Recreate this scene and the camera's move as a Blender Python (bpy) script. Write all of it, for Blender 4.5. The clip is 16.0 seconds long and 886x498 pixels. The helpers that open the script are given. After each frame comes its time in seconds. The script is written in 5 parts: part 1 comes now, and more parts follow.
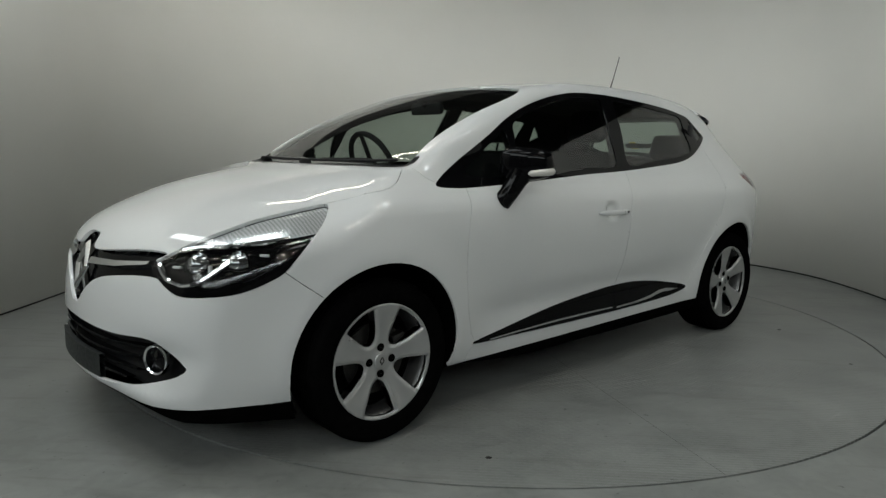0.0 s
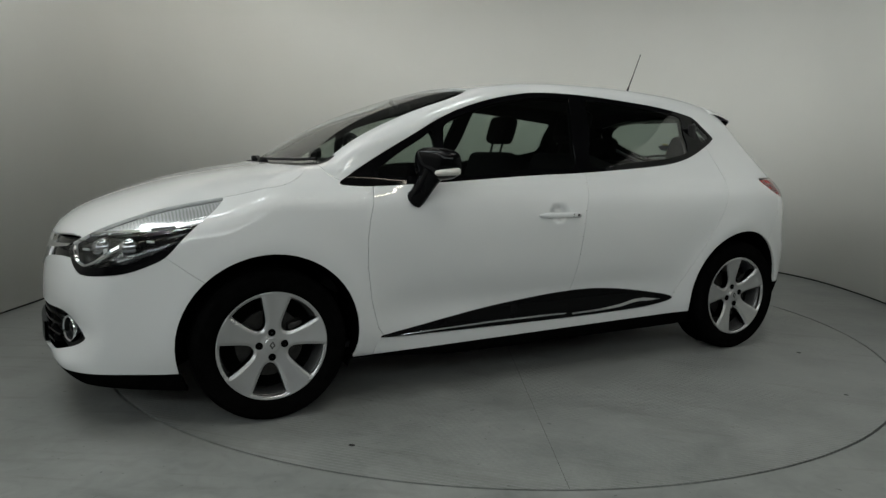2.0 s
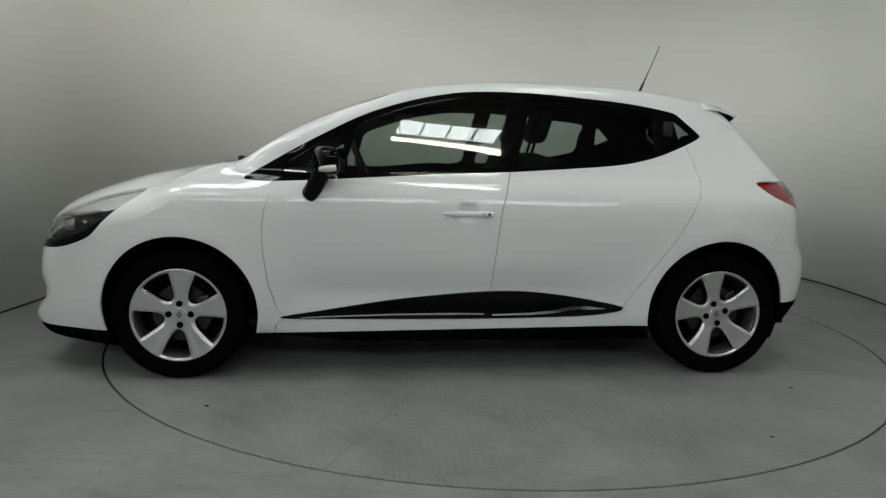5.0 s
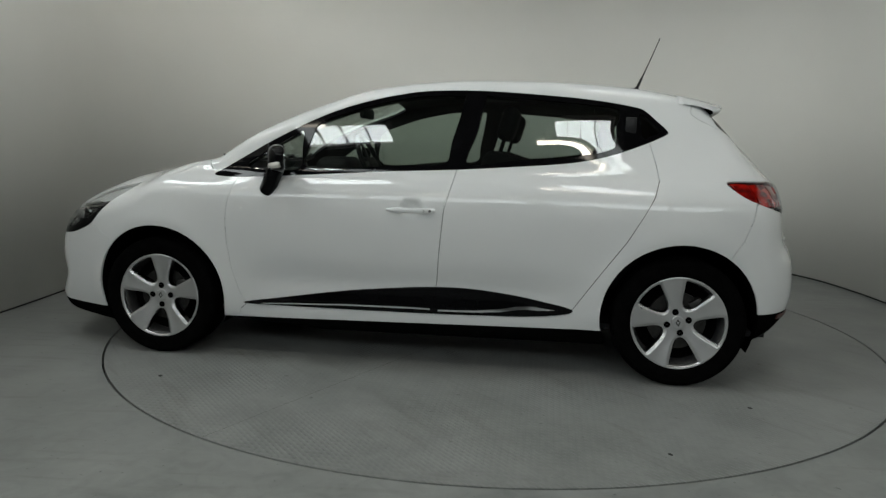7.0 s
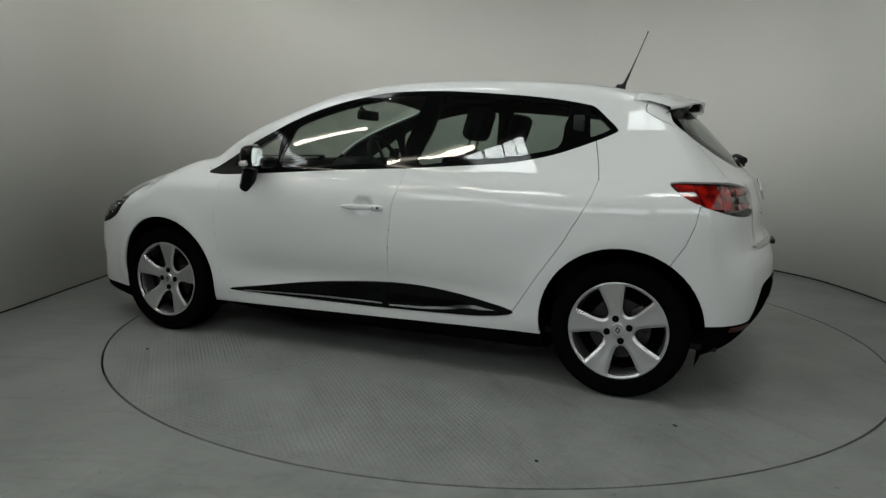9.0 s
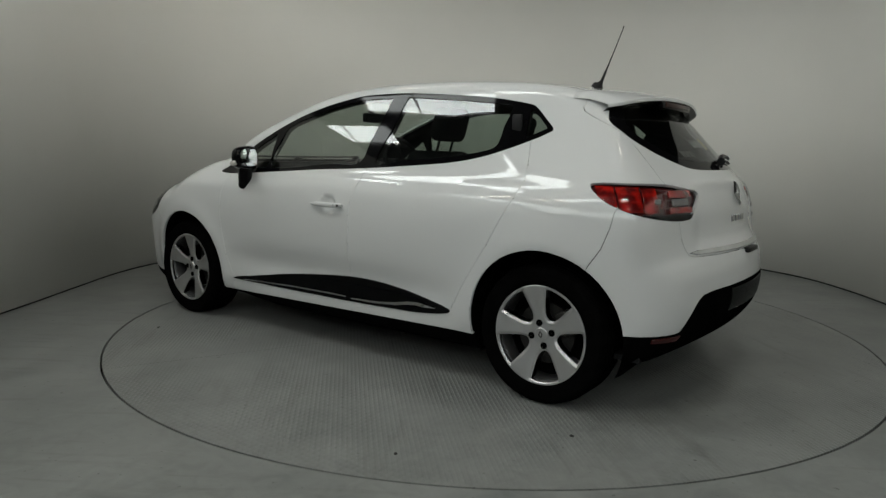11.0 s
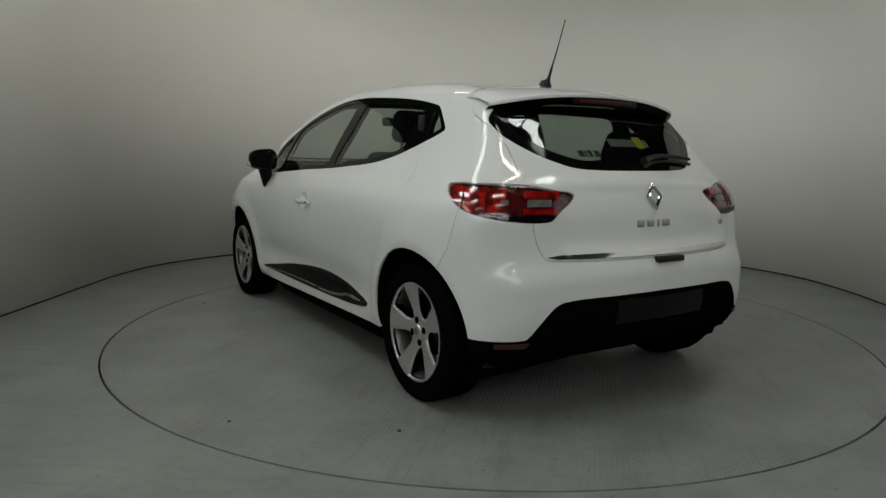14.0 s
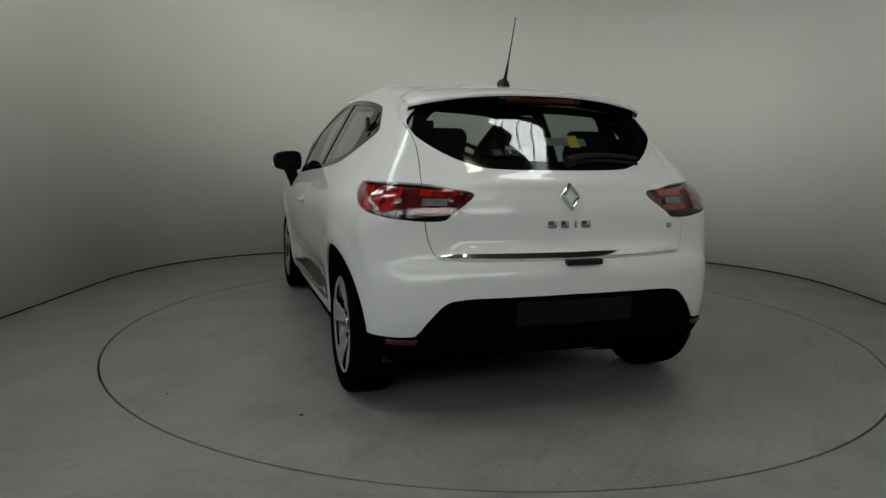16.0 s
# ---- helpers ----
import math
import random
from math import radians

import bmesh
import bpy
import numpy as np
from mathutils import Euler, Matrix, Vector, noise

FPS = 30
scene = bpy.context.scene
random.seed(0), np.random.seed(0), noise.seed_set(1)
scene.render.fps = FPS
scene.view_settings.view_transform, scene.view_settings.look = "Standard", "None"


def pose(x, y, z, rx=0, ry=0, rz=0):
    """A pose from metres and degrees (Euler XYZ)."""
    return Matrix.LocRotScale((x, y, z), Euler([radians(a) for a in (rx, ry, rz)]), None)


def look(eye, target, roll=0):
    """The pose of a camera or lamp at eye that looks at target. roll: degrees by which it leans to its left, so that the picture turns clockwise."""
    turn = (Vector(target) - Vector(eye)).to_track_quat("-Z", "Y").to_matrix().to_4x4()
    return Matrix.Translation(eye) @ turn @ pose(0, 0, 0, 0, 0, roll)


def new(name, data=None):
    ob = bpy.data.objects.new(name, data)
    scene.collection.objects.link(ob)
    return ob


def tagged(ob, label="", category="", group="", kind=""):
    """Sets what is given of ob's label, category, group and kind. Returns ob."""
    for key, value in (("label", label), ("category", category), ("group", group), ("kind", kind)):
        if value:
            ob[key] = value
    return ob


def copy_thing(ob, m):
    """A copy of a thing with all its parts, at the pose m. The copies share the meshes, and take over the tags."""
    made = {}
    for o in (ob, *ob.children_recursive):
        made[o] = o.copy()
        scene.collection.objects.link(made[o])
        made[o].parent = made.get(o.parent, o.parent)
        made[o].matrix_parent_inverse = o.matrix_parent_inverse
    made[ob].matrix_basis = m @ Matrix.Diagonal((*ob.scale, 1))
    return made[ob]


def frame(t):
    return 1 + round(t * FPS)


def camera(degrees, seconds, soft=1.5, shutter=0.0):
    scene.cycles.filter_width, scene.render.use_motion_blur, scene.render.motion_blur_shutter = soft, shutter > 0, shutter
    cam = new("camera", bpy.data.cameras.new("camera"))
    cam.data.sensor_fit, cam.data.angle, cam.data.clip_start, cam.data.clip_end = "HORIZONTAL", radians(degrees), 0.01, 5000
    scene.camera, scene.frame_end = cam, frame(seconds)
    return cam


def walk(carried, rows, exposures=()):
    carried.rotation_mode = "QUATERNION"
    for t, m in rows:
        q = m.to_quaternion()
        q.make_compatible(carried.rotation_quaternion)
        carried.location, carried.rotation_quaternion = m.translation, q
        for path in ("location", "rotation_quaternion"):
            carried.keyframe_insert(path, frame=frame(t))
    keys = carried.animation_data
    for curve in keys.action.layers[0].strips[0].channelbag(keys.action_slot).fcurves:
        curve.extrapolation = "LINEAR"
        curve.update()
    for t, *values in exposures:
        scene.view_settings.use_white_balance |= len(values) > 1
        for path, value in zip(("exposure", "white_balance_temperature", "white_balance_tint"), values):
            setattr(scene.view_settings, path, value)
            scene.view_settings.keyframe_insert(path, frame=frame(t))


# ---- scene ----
from mathutils import kdtree

# The camera stands on its tripod and settles by a fraction of a degree.
EYE = (0.0, -4.269, 1.065)
cam = camera(66.45, 16.0, soft=1.4)


def aim(yaw, pitch, roll):
    """Yaw to the right of +y, pitch up, lean to the left, in degrees."""
    y, p = radians(yaw), radians(pitch)
    way = Vector((math.sin(y) * math.cos(p), math.cos(y) * math.cos(p), math.sin(p)))
    return look(EYE, Vector(EYE) + way, roll)


walk(cam, [(t, aim(*a)) for t, a in (
    (0, (-4.07, -8.17, 0.842)), (4, (-3.94, -8.02, 1.242)), (8, (-3.89, -8.15, 1.058)),
    (12, (-3.73, -7.98, 0.991)), (16, (-3.57, -7.84, 0.662)))],
     exposures=[(0, -0.02, 6500, 10), (2, 0.0, 6500, 10), (3.5, 0.17, 6500, 10), (7, -0.10, 6500, 10), (9, -0.15, 6540, 10), (11.5, -0.30, 6700, 10), (13, -0.28, 6750, 10), (16, -0.36, 6700, 10)])
# ---- light: daylight from roof lights, long fluorescent tubes high in the hall, and added fill panels ----
world = bpy.data.worlds.new("world")
scene.world = world
world.use_nodes = True
world.node_tree.nodes["Background"].inputs[0].default_value = (0.55, 0.60, 0.62, 1)
world.node_tree.nodes["Background"].inputs[1].default_value = 0.02
scene.view_settings.exposure = 0.0
# x, y, turn and slope of each roof light or fill panel (sloping towards +y or, below zero, towards +x), and x, y and
# turn of each tube
ROOF_LIGHTS = [(-2.55, -3.65, 90, 0), (0.75, -3.70, 90, 0), (1.55, -0.95, 90, 0), (-2.2, -1.35, 90, 0)]
LONG_LIGHTS = [(-4.2, -0.8, 50, 0), (-6.8, 0.0, 55, 0), (-7.8, 1.2, 55, 0)]
# sloping fill panels, added out of view to brighten the lower walls
SLOPE_FILLS = [(x, -10.2, 90, 48) for x in (-5.9, -2.6, 0.7, 4.0)] + [(-6.2, y, 0, -50) for y in (-3.3, -6.5)]
TUBES = [(0.55, -3.25, 0), (-2.85, -2.75, 0), (-3.85, -2.0, 0), (0.85, -1.75, 0), (-1.9, 1.0, 0), (-1.6, -5.6, 0), (1.6, -5.6, 0)]


# ---- the car's form ----
# centre-line outline of the body (x forward, z up), closed, smoothed below
PROF = [(1.80, 0.203), (2.03, 0.205), (2.105, 0.225), (2.128, 0.285), (2.122, 0.38), (2.118, 0.46), (2.108, 0.56), (2.085, 0.66), (2.04, 0.74),
        (1.95, 0.805), (1.80, 0.865), (1.60, 0.925), (1.40, 0.968), (1.22, 0.998), (1.10, 1.022), (1.02, 1.076),
        (0.87, 1.168), (0.70, 1.255), (0.51, 1.329), (0.30, 1.392), (0.08, 1.425), (-0.15, 1.445), (-0.45, 1.449), (-0.75, 1.440),
        (-1.05, 1.418), (-1.28, 1.385), (-1.42, 1.34), (-1.53, 1.26), (-1.655, 1.13), (-1.765, 1.015), (-1.828, 0.95), (-1.862, 0.86),
        (-1.874, 0.77), (-1.889, 0.70), (-1.914, 0.65), (-1.932, 0.585), (-1.935, 0.45), (-1.895, 0.34), (-1.80, 0.26), (-1.60, 0.22),
        (-1.0, 0.21), (0.0, 0.203), (1.0, 0.200)]


def spline(points, n, closed=True):
    """Catmull-Rom through points, n steps a span."""
    p = np.array(points, float)
    q = np.vstack([p[-1:], p, p[:2]]) if closed else np.vstack([2 * p[:1] - p[1:2], p, 2 * p[-1:] - p[-2:-1]])
    t = np.linspace(0, 1, n, endpoint=False)[:, None]
    out = []
    for a, b, c, d in zip(q[:-3], q[1:-2], q[2:-1], q[3:]):
        out.append(0.5 * (2 * b + (c - a) * t + (2 * a - 5 * b + 4 * c - d) * t ** 2 + (3 * b - a - 3 * c + d) * t ** 3))
    out = np.vstack(out)
    return out if closed else np.vstack([out, p[-1:]])


def step(a, b, x):
    t = np.clip((x - a) / (b - a), 0, 1)
    return t * t * (3 - 2 * t)


OUTLINE = spline(PROF, 7)


def exact_distance(x, z):
    """Signed distance to the centre-line outline, negative inside."""
    a, b = OUTLINE, np.roll(OUTLINE, -1, 0)
    best, inside = np.full(x.shape, 9.0), np.zeros(x.shape, bool)
    for (ax, az), (bx, bz) in zip(a, b):
        ex, ez = bx - ax, bz - az
        t = np.clip(((x - ax) * ex + (z - az) * ez) / (ex * ex + ez * ez), 0, 1)
        best = np.minimum(best, (x - ax - t * ex) ** 2 + (z - az - t * ez) ** 2)
        inside ^= ((az > z) != (bz > z)) & (x < ax + (z - az) * ex / (ez if abs(ez) > 1e-12 else 1e-12))
    return np.sqrt(best) * np.where(inside, -1, 1)


CELL, GRID_X, GRID_Z = 0.0125, -2.9, -0.9
FIELD = exact_distance(*np.meshgrid(GRID_X + CELL * np.arange(480), GRID_Z + CELL * np.arange(280), indexing="ij"))


def outline_distance(x, z):
    """The same distance, read smoothly from a table."""
    u, w = np.clip((x - GRID_X) / CELL, 1, 476.9), np.clip((z - GRID_Z) / CELL, 1, 276.9)
    i, j = u.astype(int), w.astype(int)
    fu, fw = u - i, w - j

    def weights(t):
        return ((-t + 2 * t ** 2 - t ** 3) / 2, (2 - 5 * t ** 2 + 3 * t ** 3) / 2, (t + 4 * t ** 2 - 3 * t ** 3) / 2, (t ** 3 - t ** 2) / 2)
    wu, ww = weights(fu), weights(fw)
    return sum(wu[a] * sum(ww[b] * FIELD[i + a - 1, j + b - 1] for b in range(4)) for a in range(4))


SIDE_Z = [0.10, 0.20, 0.30, 0.42, 0.55, 0.68, 0.78, 0.86, 0.92, 0.97, 1.05, 1.20, 1.38, 1.60]
SIDE_Y = [0.775, 0.805, 0.828, 0.842, 0.855, 0.866, 0.866, 0.853, 0.824, 0.792, 0.7525, 0.677, 0.579, 0.447]
PLAN_X = [-2.2, -1.95, -1.80, -1.60, -1.30, -0.90, -0.40, 0.30, 0.90, 1.30, 1.60, 1.80, 1.95, 2.10, 2.30]
PLAN_Y = [-0.30, -0.155, -0.095, -0.042, -0.008, 0.0, 0.0, 0.0, -0.002, -0.006, -0.035, -0.080, -0.135, -0.22, -0.38]


def smooth_table(xs, ys, n=10):
    p = spline(list(zip(xs, ys)), n, False)
    return p[:, 0], p[:, 1]


SIDE_T, PLAN_T = smooth_table(SIDE_Z, SIDE_Y), smooth_table(PLAN_X, PLAN_Y)


def half_width(x, z):
    """The body's half width at a length and height."""
    w = np.interp(z, *SIDE_T) + np.interp(x, *PLAN_T)
    w = w - 0.055 * step(-0.7, -1.6, x) * step(0.9, 1.2, z)              # the cabin narrows to the rear
    w = w - 0.055 * step(0.5, 1.1, x) * step(0.84, 0.98, z) * step(1.18, 1.02, z)              # and to the front
    w = w + 0.016 * np.exp(-((x + 1.25) / 0.45) ** 2 - ((z - 0.80) / 0.16) ** 2)   # rear haunch
    hollow = np.exp(-((z - 0.40) / 0.10) ** 2) * step(0.95, 0.55, x) * step(-1.0, -0.5, x)
    w = w - 0.030 * hollow                                              # scooped lower doors
    for cx in (1.2945, -1.2945):
        r = np.hypot(x - cx, z - 0.33)
        w = w + 0.014 * np.exp(-((r - 0.36) / 0.07) ** 2) * step(0.15, 0.3, z)       # arch lips
    dent = np.hypot((x + 0.035) / 1.25, z - 0.797)
    w = w - 0.020 * step(0.050, 0.018, dent)                            # finger bowl of the door handle
    return w


def body(x, y, z):
    """Negative inside the body."""
    y = np.abs(y)
    bow = (0.06 * step(0.0, 0.7, x) - 0.03 * step(0.95, 1.20, x) + 0.09 * step(1.5, 2.0, x) - 0.09 * step(-0.9, -1.6, x)) * (y / 0.6) ** 2
    bow = bow + (0.028 * np.exp(-((z - 0.385) / 0.055) ** 2) - 0.018 * np.exp(-((z - 0.25) / 0.04) ** 2)) * step(1.75, 1.98, x) * step(0.30, 0.58, y)
    crown = 0.030 * (1 - 0.8 * step(0.4, 0.95, x)) * (y / 0.6) ** 2 + 0.065 * step(1.1, 1.5, x) * (y / 0.7) ** 4
    top = outline_distance(x + bow, z + crown)
    top = top + 0.012 * step(0.972, 0.917, z) * step(0.672, 0.74, z) * step(0.50, 0.40, y - 0.12 * (0.93 - z)) * step(-1.5, -1.6, x)   # hollow of the tailgate
    side = (y - half_width(x, z)) * 0.93
    k = 0.05 + 0.03 * step(1.4, 1.9, x) + 0.05 * step(-1.5, -1.8, x)
    h = np.clip(0.5 + 0.5 * (top - side) / k, 0, 1)
    return side + (top - side) * h + k * h * (1 - h)


SPINE_A, SPINE_B, SPINE_Z = -1.25, 1.40, 0.62


def body_grid(along, around, ends):
    """Points of the left half of the body's skin, ring by ring from tail to nose."""
    ang = np.radians(np.linspace(-90, 90, around))
    rows = [(SPINE_A, -e) for e in np.linspace(88, 0, ends, endpoint=False)]
    rows += [(s, 0) for s in np.linspace(SPINE_A, SPINE_B, along)]
    rows += [(SPINE_B, e) for e in np.linspace(0, 88, ends + 1)[1:]]
    sx = np.array([r[0] for r in rows])[:, None]
    el = np.radians([r[1] for r in rows])[:, None]
    dx, dy, dz = np.sin(el) + 0 * ang, np.cos(el) * np.cos(ang), np.cos(el) * np.sin(ang)
    lo, hi = np.zeros(dx.shape), np.full(dx.shape, 1.3)
    for _ in range(17):
        mid = (lo + hi) / 2
        out = body(sx + mid * dx, mid * dy, SPINE_Z + mid * dz) > 0
        lo, hi = np.where(out, lo, mid), np.where(out, mid, hi)
    p = np.stack([sx + lo * dx, lo * dy, SPINE_Z + lo * dz], -1)
    p[:, 0, 1] = p[:, -1, 1] = 0
    return p


def body_normal(p, h=0.006):
    e = np.eye(3) * h
    g = np.stack([body(*(p + e[i]).T) - body(*(p - e[i]).T) for i in range(3)], -1)
    g[np.abs(p[:, 1]) < 1e-4, 1] = 0
    return g / np.linalg.norm(g, axis=1)[:, None]


# ---- materials ----
def shader(name):
    m = bpy.data.materials.new(name)
    m.use_nodes = True
    return m, m.node_tree, m.node_tree.nodes["Principled BSDF"]


def noise_node(tree, scale, detail=3.0, coord="Object"):
    c = tree.nodes.new("ShaderNodeTexCoord")
    n = tree.nodes.new("ShaderNodeTexNoise")
    n.inputs["Scale"].default_value, n.inputs["Detail"].default_value = scale, detail
    tree.links.new(c.outputs[coord], n.inputs["Vector"])
    return n


def ramp(tree, source, stops):
    r = tree.nodes.new("ShaderNodeValToRGB")
    tree.links.new(source, r.inputs[0])
    e = r.color_ramp.elements
    while len(e) < len(stops):
        e.new(0.5)
    for el, (at, c) in zip(e, stops):
        el.position, el.color = at, (*c, 1) if len(c) == 3 else c
    return r


def bump(tree, bsdf, source, strength, distance):
    b = tree.nodes.new("ShaderNodeBump")
    b.inputs["Strength"].default_value, b.inputs["Distance"].default_value = strength, distance
    tree.links.new(source, b.inputs["Height"])
    tree.links.new(b.outputs[0], bsdf.inputs["Normal"])
    return b


def worn(name, colour, rough, metal=0.0, spread=0.12, scale=6.0, grain=90.0, relief=0.0, coat=0.0, ior=1.5, shine=0.5):
    """A surface with stains at one scale and grain at another."""
    m, t, b = shader(name)
    n = noise_node(t, scale)
    lo, hi = [c * (1 - spread) for c in colour], [min(1, c * (1 + spread)) for c in colour]
    t.links.new(ramp(t, n.outputs["Fac"], [(0.3, lo), (0.7, hi)]).outputs[0], b.inputs["Base Color"])
    g = noise_node(t, grain, 2.0)
    t.links.new(ramp(t, g.outputs["Fac"], [(0.3, [rough * 0.85] * 3), (0.7, [min(1, rough * 1.15)] * 3)]).outputs[0], b.inputs["Roughness"])
    b.inputs["Specular IOR Level"].default_value = shine
    b.inputs["Metallic"].default_value, b.inputs["IOR"].default_value = metal, ior
    if coat:
        b.inputs["Coat Weight"].default_value, b.inputs["Coat Roughness"].default_value = coat, 0.03
    if relief:
        bump(t, b, g.outputs["Fac"], 0.5, relief)
    return m


def clear_glass(name, tint, gloss=0.92, front=0.08):
    """A thin pane: tinted light passes straight through, and the surface mirrors more towards grazing angles."""
    m, t, b = shader(name)
    t.nodes.remove(b)
    tr, gl, lw, mix = (t.nodes.new("ShaderNode" + k) for k in ("BsdfTransparent", "BsdfGlossy", "LayerWeight", "MixShader"))
    tr.inputs[0].default_value = (*tint, 1)
    gl.inputs["Roughness"].default_value, lw.inputs["Blend"].default_value = 0.0, 0.5
    power, scale = t.nodes.new("ShaderNodeMath"), t.nodes.new("ShaderNodeMath")
    power.operation, scale.operation = "POWER", "MULTIPLY_ADD"
    power.inputs[1].default_value, scale.inputs[1].default_value, scale.inputs[2].default_value = 5.0, gloss, front
    t.links.new(lw.outputs["Facing"], power.inputs[0])
    t.links.new(power.outputs[0], scale.inputs[0])
    t.links.new(scale.outputs[0], mix.inputs[0])
    t.links.new(tr.outputs[0], mix.inputs[1])
    t.links.new(gl.outputs[0], mix.inputs[2])
    t.links.new(mix.outputs[0], t.nodes["Material Output"].inputs[0])
    return m


def glow(name, colour, strength):
    m, t, b = shader(name)
    b.inputs["Base Color"].default_value = (0.8, 0.8, 0.8, 1)
    b.inputs["Emission Color"].default_value, b.inputs["Emission Strength"].default_value = (*colour, 1), strength
    return m


PAINT = worn("white_car_paint", (0.755, 0.765, 0.768), 0.5, spread=0.012, scale=2.0, grain=60.0, coat=1.0, shine=0.0)
LAMP_GREY = worn("clear_grey_lamp", (0.20, 0.185, 0.185), 0.2, spread=0.3, scale=40.0, coat=0.5)
GLOSS_BLACK = worn("gloss_black", (0.003, 0.003, 0.0035), 0.05, shine=0.13, spread=0.3, scale=9.0, grain=40.0)
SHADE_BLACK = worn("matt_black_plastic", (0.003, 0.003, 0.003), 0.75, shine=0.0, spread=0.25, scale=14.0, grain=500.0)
DARK_RED = worn("dark_red_lamp", (0.10, 0.004, 0.004), 0.10, spread=0.5, scale=30.0, coat=1.0)
DULL_RED = worn("dull_red_reflector", (0.045, 0.003, 0.003), 0.35, spread=0.2, scale=30.0)
BLACK_PLASTIC = worn("black_plastic", (0.007, 0.007, 0.008), 0.42, shine=0.3, spread=0.25, scale=14.0, grain=500.0, relief=0.0006)
RUBBER = worn("tyre_rubber", (0.003, 0.003, 0.003), 0.6, shine=0.0, spread=0.3, scale=20.0, grain=300.0, relief=0.0008)
CABIN = worn("dark_cabin_trim", (0.010, 0.010, 0.011), 0.6, shine=0.2, spread=0.25, scale=12.0, grain=400.0, relief=0.0006)
CLOTH = worn("dark_seat_cloth", (0.009, 0.009, 0.010), 0.9, shine=0.1, spread=0.3, scale=25.0, grain=700.0, relief=0.001)
HEADLINER = worn("grey_headliner", (0.04, 0.04, 0.04), 0.9, spread=0.1, scale=10.0, grain=500.0, relief=0.0006)
CHROME = worn("chrome", (0.72, 0.73, 0.74), 0.08, metal=1.0, spread=0.05, scale=10.0, grain=80.0)
ALLOY = worn("silver_alloy", (0.60, 0.60, 0.605), 0.32, metal=0.85, spread=0.04, scale=9.0, grain=9.0)
# the same silver alloy, with the shade inside the wheel put into its colour
ALLOY_SHADED = worn("shaded_alloy_barrel", (0.16, 0.16, 0.16), 0.4, metal=0.8, spread=0.2, scale=14.0, grain=200.0)
STEEL = worn("brake_steel", (0.05, 0.048, 0.046), 0.45, metal=0.9, spread=0.25, scale=30.0, grain=200.0)
GLASS = clear_glass("tinted_window_glass", (0.58, 0.65, 0.60))
WINDSCREEN_GLASS = clear_glass("windscreen_glass", (0.84, 0.88, 0.85))
REAR_GLASS = clear_glass("tinted_rear_glass", (0.56, 0.62, 0.58))
LENS = clear_glass("clear_lamp_lens", (0.95, 0.96, 0.96), 0.6, 0.045)
BOWL = worn("lamp_bowl", (0.34, 0.345, 0.36), 0.10, metal=1.0, spread=0.15, scale=60.0, grain=20.0)
SILVER = worn("silver_reflector", (0.86, 0.87, 0.88), 0.20, metal=0.25, spread=0.08, scale=30.0, grain=20.0)


def ribbed_reflector():
    """Silvered plastic with fine upright flutes."""
    m, t, b = shader("ribbed_reflector")
    co, wave = t.nodes.new("ShaderNodeTexCoord"), t.nodes.new("ShaderNodeTexWave")
    wave.inputs["Scale"].default_value, wave.inputs["Distortion"].default_value, wave.inputs["Detail"].default_value = 26.0, 3.0, 2.0
    t.links.new(co.outputs["Object"], wave.inputs["Vector"])
    t.links.new(ramp(t, wave.outputs["Fac"], [(0.15, (0.60, 0.60, 0.61)), (0.75, (0.86, 0.87, 0.88))]).outputs[0], b.inputs["Base Color"])
    b.inputs["Metallic"].default_value, b.inputs["Roughness"].default_value = 0.5, 0.15
    bump(t, b, wave.outputs["Fac"], 0.12, 0.001)
    return m


RIBBED = ribbed_reflector()
RED_LENS, _t, _b = shader("red_lamp_plastic")
_b.inputs["Base Color"].default_value, _b.inputs["Roughness"].default_value = (0.35, 0.006, 0.004, 1), 0.12
_b.inputs["Coat Weight"].default_value = 1.0
_t.links.new(ramp(_t, noise_node(_t, 28.0).outputs["Fac"], [(0.38, (0.14, 0.002, 0.002)), (0.66, (0.62, 0.012, 0.006))]).outputs[0], _b.inputs["Base Color"])
SMOKE = clear_glass("smoked_lamp_cover", (0.85, 0.85, 0.86), 0.3, 0.04)
BAR = worn("silver_badge", (0.6, 0.6, 0.61), 0.15, metal=1.0)


def wall_paint():
    m, t, b = shader("white_wall_paint")
    n = noise_node(t, 0.9, 4.0)
    t.links.new(ramp(t, n.outputs["Fac"], [(0.3, (0.835, 0.825, 0.785)), (0.7, (0.875, 0.865, 0.825))]).outputs[0], b.inputs["Base Color"])
    b.inputs["Roughness"].default_value = 0.75
    bump(t, b, noise_node(t, 160.0, 3.0).outputs["Fac"], 0.15, 0.001)
    return m


